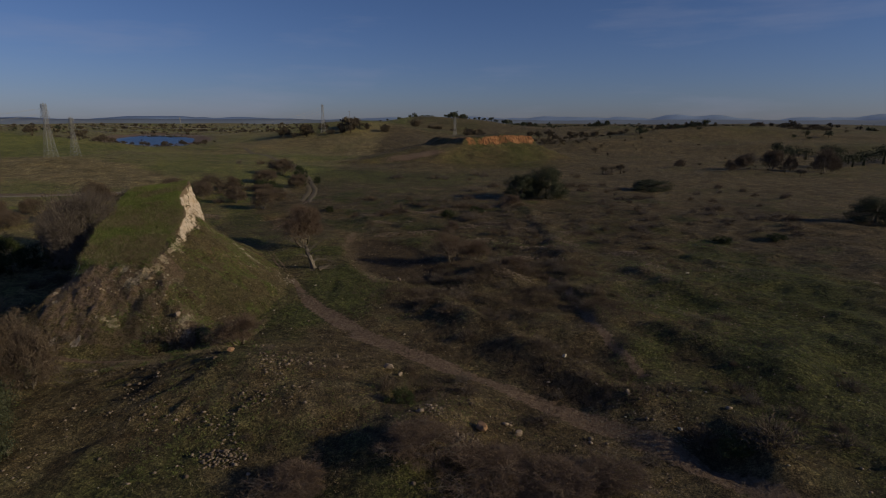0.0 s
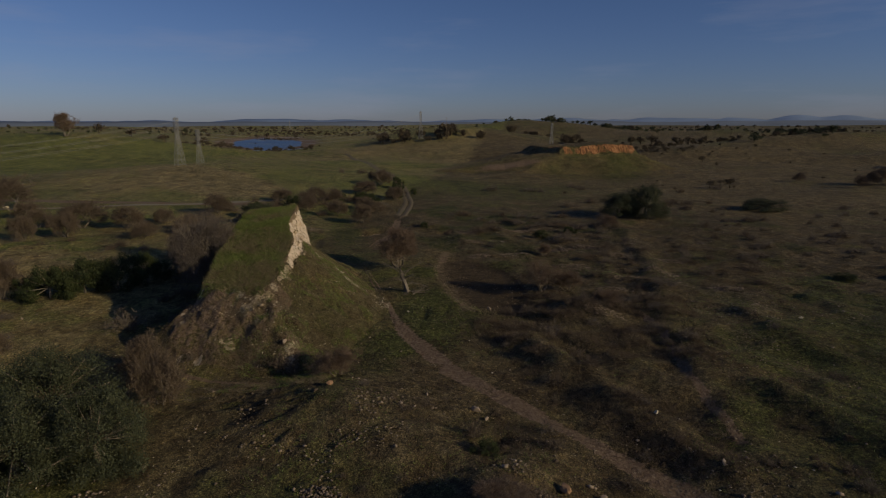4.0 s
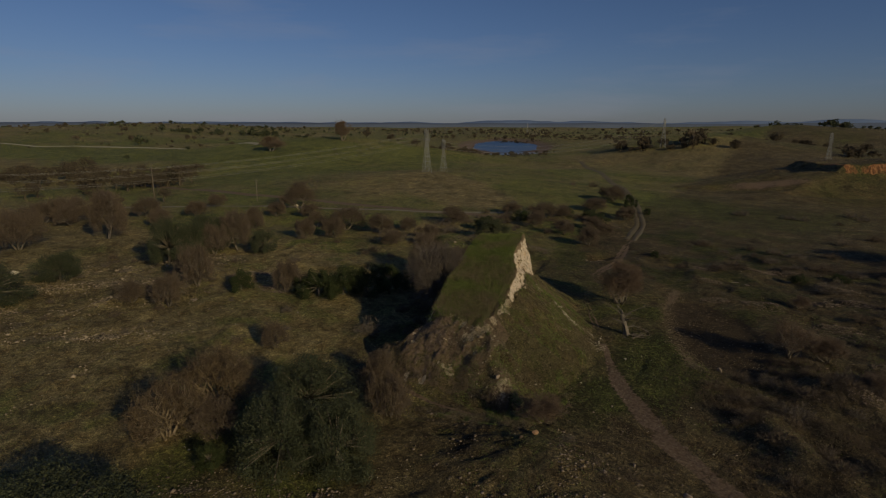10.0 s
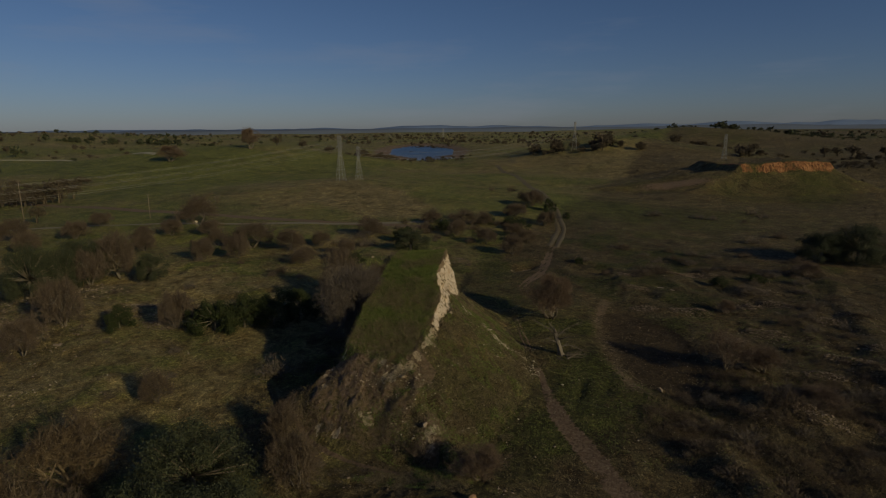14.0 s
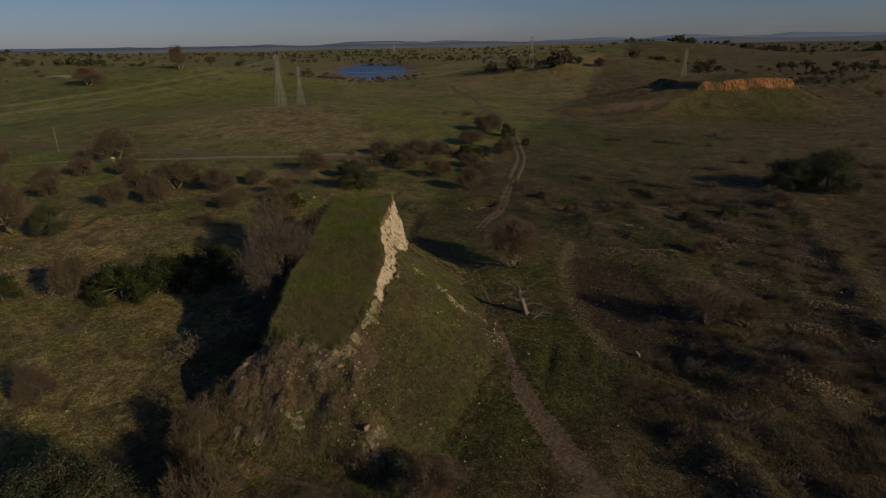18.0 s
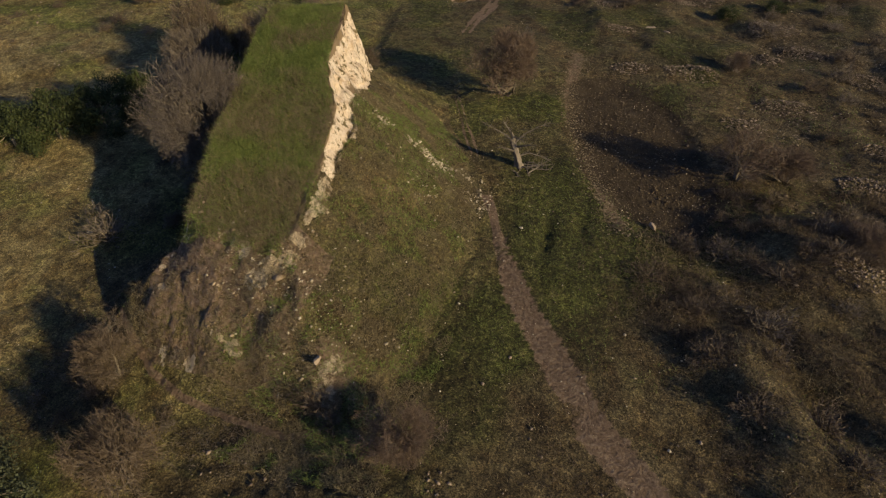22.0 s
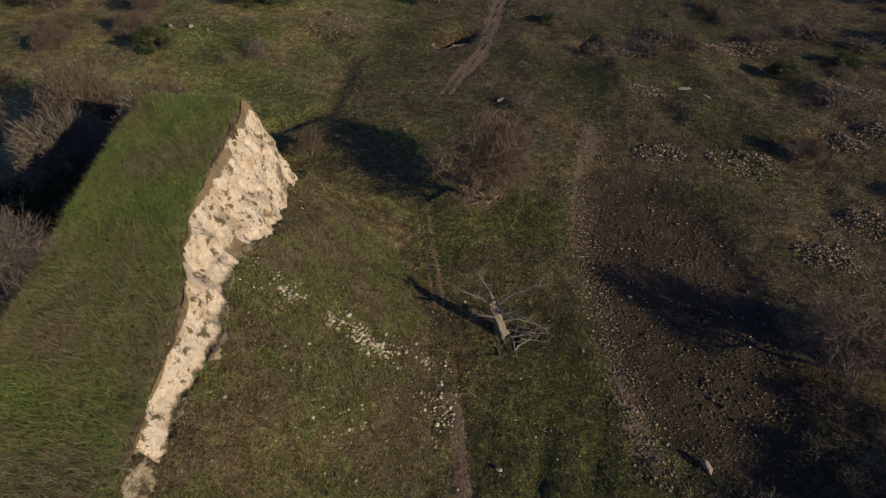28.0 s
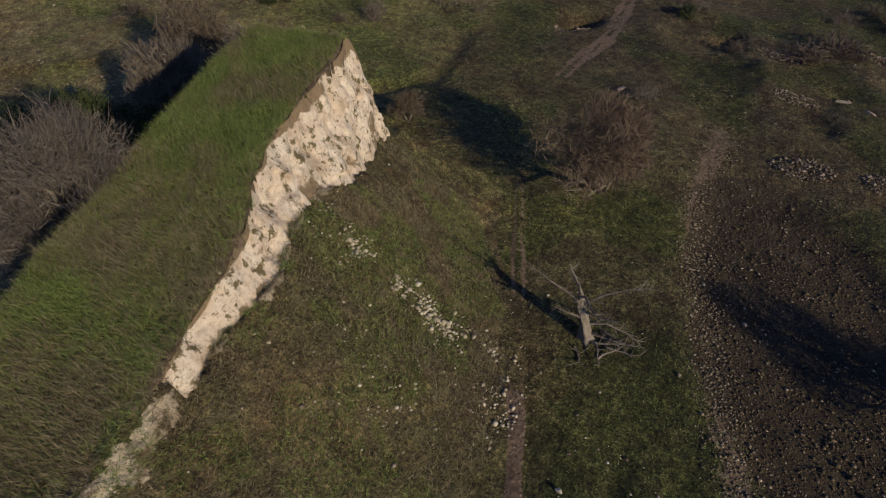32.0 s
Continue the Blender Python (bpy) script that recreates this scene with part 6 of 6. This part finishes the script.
x, y, r = scatter(16000, (-4, 27, 52, 90), 509, lambda x, y: off_track(x, y) * smooth(-0.15, 0.2, fbm(x, y, 5, 3, 106)))
blades("bank_weeds", x, y, r.uniform(0.4, 1.0, len(x)), r, TWIG_BROWN, "dead brown weeds on the long earth banks", 5, 0.015, 0.5)
x, y, r = scatter(26000, (-12, 30, 84, 116), 510, lambda x, y: (1 - pond(x, y)) * smooth(-8, -3, x - 0.5 * (y - 100)) * smooth(-0.2, 0.2, fbm(x, y, 3.5, 3, 107)))
blades("bank_weeds", x, y, r.uniform(0.4, 1.1, len(x)), r, TWIG_BROWN, "tall dead weeds on the bank beside the dry pond", 5, 0.015, 0.5)


# ---- the dead tree by the track ----
def snag():
    x, y = -26.7, 108.6
    ob = holder("dead_tree", "bleached dead tree snag with broken bare branches", "tree", m=pose(x, y, resting(x, y)))
    verts, faces = [], []
    line = [((0.1, 0, -0.3), 0.85), ((0, 0.05, 0.5), 0.58), ((-0.3, 0.1, 1.6), 0.48), ((-0.6, 0.05, 2.6), 0.44), ((-1.0, 0.0, 3.5), 0.38), ((-1.0, 0.15, 4.2), 0.24), ((-1.3, 0.1, 4.8), 0.08)]
    at = np.array([p for p, a in line])
    wide = 0.85 * np.array([a for p, a in line])
    n, sides = 34, 18
    for k in range(n):
        f = k / (n - 1) * (len(line) - 1)
        c = np.array([np.interp(f, range(len(line)), at[:, d]) for d in range(3)])
        for m in range(sides):
            ang = 2 * math.pi * m / sides
            rib = 1 + 0.22 * math.sin(5 * ang + 0.22 * k) + 0.14 * math.sin(9 * ang - 0.35 * k) + 0.30 * float(fbm(np.array([2.0 * ang]), np.array([0.35 * k]), 1.0, 3, 151)[0])
            q = np.interp(f, range(len(line)), wide) * rib
            verts.append(c + (q * math.cos(ang), q * math.sin(ang), 0.35 * max(0, k - 26) / 7 * math.sin(3 * ang)))
    faces += [(k * sides + m, k * sides + (m + 1) % sides, (k + 1) * sides + (m + 1) % sides, (k + 1) * sides + m) for k in range(n - 1) for m in range(sides)]
    faces.append(tuple((n - 1) * sides + m for m in range(sides)))
    part("trunk", mesh_of("snag_trunk", verts, faces, DEADWOOD, True), ob)
    r = np.random.default_rng(77)
    for start, ends in (((-0.5, 0, 3.2), [(-1.8, -0.6, 4.9), (-3.4, -1.2, 6.0), (-4.8, -1.2, 6.6)]), ((-0.7, 0.1, 3.6), [(0.5, 0.7, 4.9), (1.9, 1.2, 5.8), (3.3, 1.6, 6.4)]), ((-0.7, 0.1, 3.9), [(-1.8, 0.9, 4.8), (-2.8, 1.5, 5.6)]), ((-0.4, 0, 3.0), [(0.9, -0.7, 3.9), (2.2, -0.9, 4.4)]), ((-0.2, 0.1, 1.5), [(1.2, 0.6, 2.0), (2.8, 0.9, 1.6), (4.0, 0.8, 1.2)]), ((-0.7, 0.1, 4.4), [(-0.2, -0.9, 4.9), (0.6, -1.8, 5.2)]), ((-0.3, 0, 2.2), [(-1.5, -0.8, 3.0), (-2.6, -1.1, 3.3)])):
        verts, faces = [], []
        p, a = np.array(start), 0.13
        for q in ends:
            q = np.array(q)
            tube(verts, faces, p, q, a, a * 0.6, 5)
            for k in range(11):
                s = p + (q - p) * r.uniform(0.2, 1)
                e = s + unit(q - p + r.normal(0, 1.6, 3)) * r.uniform(0.5, 1.3)
                tube(verts, faces, s, e, 0.03, 0.008, 3)
            p, a = q, a * 0.6
        part("branch", mesh_of("snag_branch", verts, faces, DEADWOOD), ob)


snag()
r = np.random.default_rng(78)
for k, (x, y, turn, length) in enumerate(((-25.2, 108.8, 15, 3.2), (-24.6, 109.4, 8, 4.6), (-24.9, 109.0, -14, 3.8), (-24.6, 109.6, -20, 2.6), (-25.6, 107.4, -65, 2.4), (-24.2, 107.9, 40, 2.2), (-23.8, 109.0, 5, 3.0), (-26.3, 106.6, -40, 1.8))):
    verts, faces = [], []
    p = np.array((-length / 2, 0, 0.12))
    for n in range(5):
        q = p + (length / 5, r.normal(0, 0.16), r.normal(0.03, 0.08))
        q[2] = max(q[2], 0.08)
        tube(verts, faces, p, q, 0.13 - 0.02 * n, 0.11 - 0.02 * n, 5)
        e = q + (r.normal(0.2, 0.3), r.normal(0, 0.5), r.uniform(0.1, 0.7))
        tube(verts, faces, q, e, 0.045, 0.012, 4)
        p = q
    ob = new("fallen_branch", mesh_of("fallen_branch", verts, faces, DEADWOOD))
    ob.matrix_basis = pose(x, y, resting(x, y), 0, 0, turn)
    tagged(ob, "bleached fallen branch lying in short grass", "branch", "fallen branches")


# ---- pylons, poles and wires ----
def lattice_tower(x, y, height, turn, label):
    ob = holder("transmission_tower", label, "pylon", "transmission towers", pose(x, y, resting(x, y), 0, 0, turn))

    def half(z):
        k = z / height
        return height * (0.085 * (1 - k / 0.62) + 0.028 * k / 0.62 if k < 0.62 else 0.028)

    levels = [0, 0.13, 0.25, 0.36, 0.46, 0.55, 0.62, 0.69, 0.76, 0.83, 0.90, 0.96]
    zs = [height * k for k in levels]
    corner = lambda k, z: ((1, 1, -1, -1)[k] * half(z), (1, -1, -1, 1)[k] * half(z), z)
    thick = 0.0035 * height
    for k in range(4):
        verts, faces = [], []
        for a, b in zip(zs, zs[1:]):
            tube(verts, faces, corner(k, a), corner(k, b), thick, thick, 4)
        part("leg", mesh_of("tower_leg", verts, faces, STEEL), ob)
    for k in range(4):
        verts, faces = [], []
        for a, b in zip(zs, zs[1:]):
            m = (k + 1) % 4
            tube(verts, faces, corner(k, a), corner(m, b), thick * 0.6, thick * 0.6, 3)
            tube(verts, faces, corner(m, a), corner(k, b), thick * 0.6, thick * 0.6, 3)
            tube(verts, faces, corner(k, b), corner(m, b), thick * 0.6, thick * 0.6, 3)
        part("bracing", mesh_of("tower_bracing", verts, faces, STEEL), ob)
    ends = []
    for z, reach in ((0.74 * height, 0.15 * height), (0.84 * height, 0.125 * height), (0.94 * height, 0.105 * height)):
        verts, faces = [], []
        for s in (-1, 1):
            tip = (0, s * reach, z)
            for sx in (-1, 1):
                tube(verts, faces, (sx * half(z), s * half(z), z), tip, thick * 0.8, thick * 0.6, 4)
                tube(verts, faces, (sx * half(z), s * half(z), z + 0.04 * height), tip, thick * 0.7, thick * 0.6, 4)
            ends.append(tip)
        part("crossarm", mesh_of("tower_crossarm", verts, faces, STEEL), ob)
        for s in (-1, 1):
            verts, faces = [], []
            tube(verts, faces, (0, s * reach, z), (0, s * reach, z - 0.05 * height), 0.12, 0.12, 5)
            part("insulator", mesh_of("insulator", verts, faces, STEEL), ob)
    verts, faces = [], []
    tube(verts, faces, (0, 0, 0.9 * height), (0, 0, height), 0.16, 0.08, 4)
    part("peak", mesh_of("tower_peak", verts, faces, STEEL), ob)
    m = ob.matrix_basis
    return [m @ Vector((tx, ty, tz - 0.05 * height)) for tx, ty, tz in ends]


def wire(p, q, sag, thick=0.034):
    verts, faces = [], []
    last = None
    for k in range(25):
        f = k / 24
        now = p.lerp(q, f) - Vector((0, 0, 4 * sag * f * (1 - f)))
        if last is not None:
            tube(verts, faces, last, now, thick, thick, 3)
        last = now
    ob = new("power_line", mesh_of("power_line", verts, faces, STEEL))
    tagged(ob, "thin steel power line sagging between towers", "cable", "power lines")


A = lattice_tower(-212.2, 299.6, 29, 62, "tall galvanised steel lattice tower on a grass rise")
B = lattice_tower(-206.5, 311.3, 22, 62, "smaller galvanised steel lattice tower on a grass rise")
C = lattice_tower(-335, -40, 34, 70, "tall galvanised steel lattice tower in the western pasture")
for p, q in zip(A, C):
    wire(p, q, 13)
D = lattice_tower(-134, 626, 32, 20, "distant steel lattice tower beside a wooded rise")
lattice_tower(12, 560, 28, 20, "distant steel lattice tower behind the orange bank")
lattice_tower(-820, 1750, 40, 20, "far off steel lattice tower beyond the reservoir")
for p, q in zip(B, D):
    wire(p, q, 12)


def wood_pole(x, y, height, label):
    ob = holder("utility_pole", label, "pole", "utility poles", pose(x, y, resting(x, y), 0, 1, 30))
    verts, faces = [], []
    tube(verts, faces, (0, 0, -0.5), (0, 0, height), 0.2, 0.13, 7)
    part("post", mesh_of("pole_post", verts, faces, POLE_WOOD, True), ob)
    verts, faces = [], []
    tube(verts, faces, (-1.2, 0.15, height - 0.6), (1.2, 0.15, height - 0.6), 0.08, 0.08, 4)
    part("crossarm", mesh_of("pole_crossarm", verts, faces, POLE_WOOD), ob)


wood_pole(-272.7, 147.6, 21, "tall weathered wooden utility pole in pasture")
wood_pole(-237, 182, 11.5, "leaning dark wooden utility pole beside the farm road")
wood_pole(-103, 618, 24, "tall pale pole on the far grass hill")


# ---- the tan cut bank in the west ----
def cut_bank():
    n, rows = 60, 9
    verts, faces = [], []
    for k in range(n):
        f = k / (n - 1)
        x, y = -300 + 36 * f, 60 + 22 * f
        for j in range(rows):
            g = j / (rows - 1)
            bulge = 0.9 * float(fbm(np.array([k * 0.8]), np.array([j * 0.9]), 3, 3, 97)[0])
            verts.append((x + 0.5 * (1 - g) * 3 + 0.5 * bulge, y - 0.85 * (1 - g) * 3 - 0.85 * bulge, resting(x, y) - 0.5 + (4.8 * math.sin(math.pi * min(1, 0.12 + 0.8 * f)) ** 0.4) * g))
        verts.append((x - 9, y + 13, resting(x - 9, y + 13) - 0.6))
    for k in range(n - 1):
        for j in range(rows):
            i = k * (rows + 1) + j
            faces.append((i, i + rows + 1, i + rows + 2, i + 1))
    tagged(new("cut_bank", mesh_of("cut_bank", verts, faces, CLAY)), "tan eroded earth bank cut into the slope", "bank", kind="structure")


cut_bank()
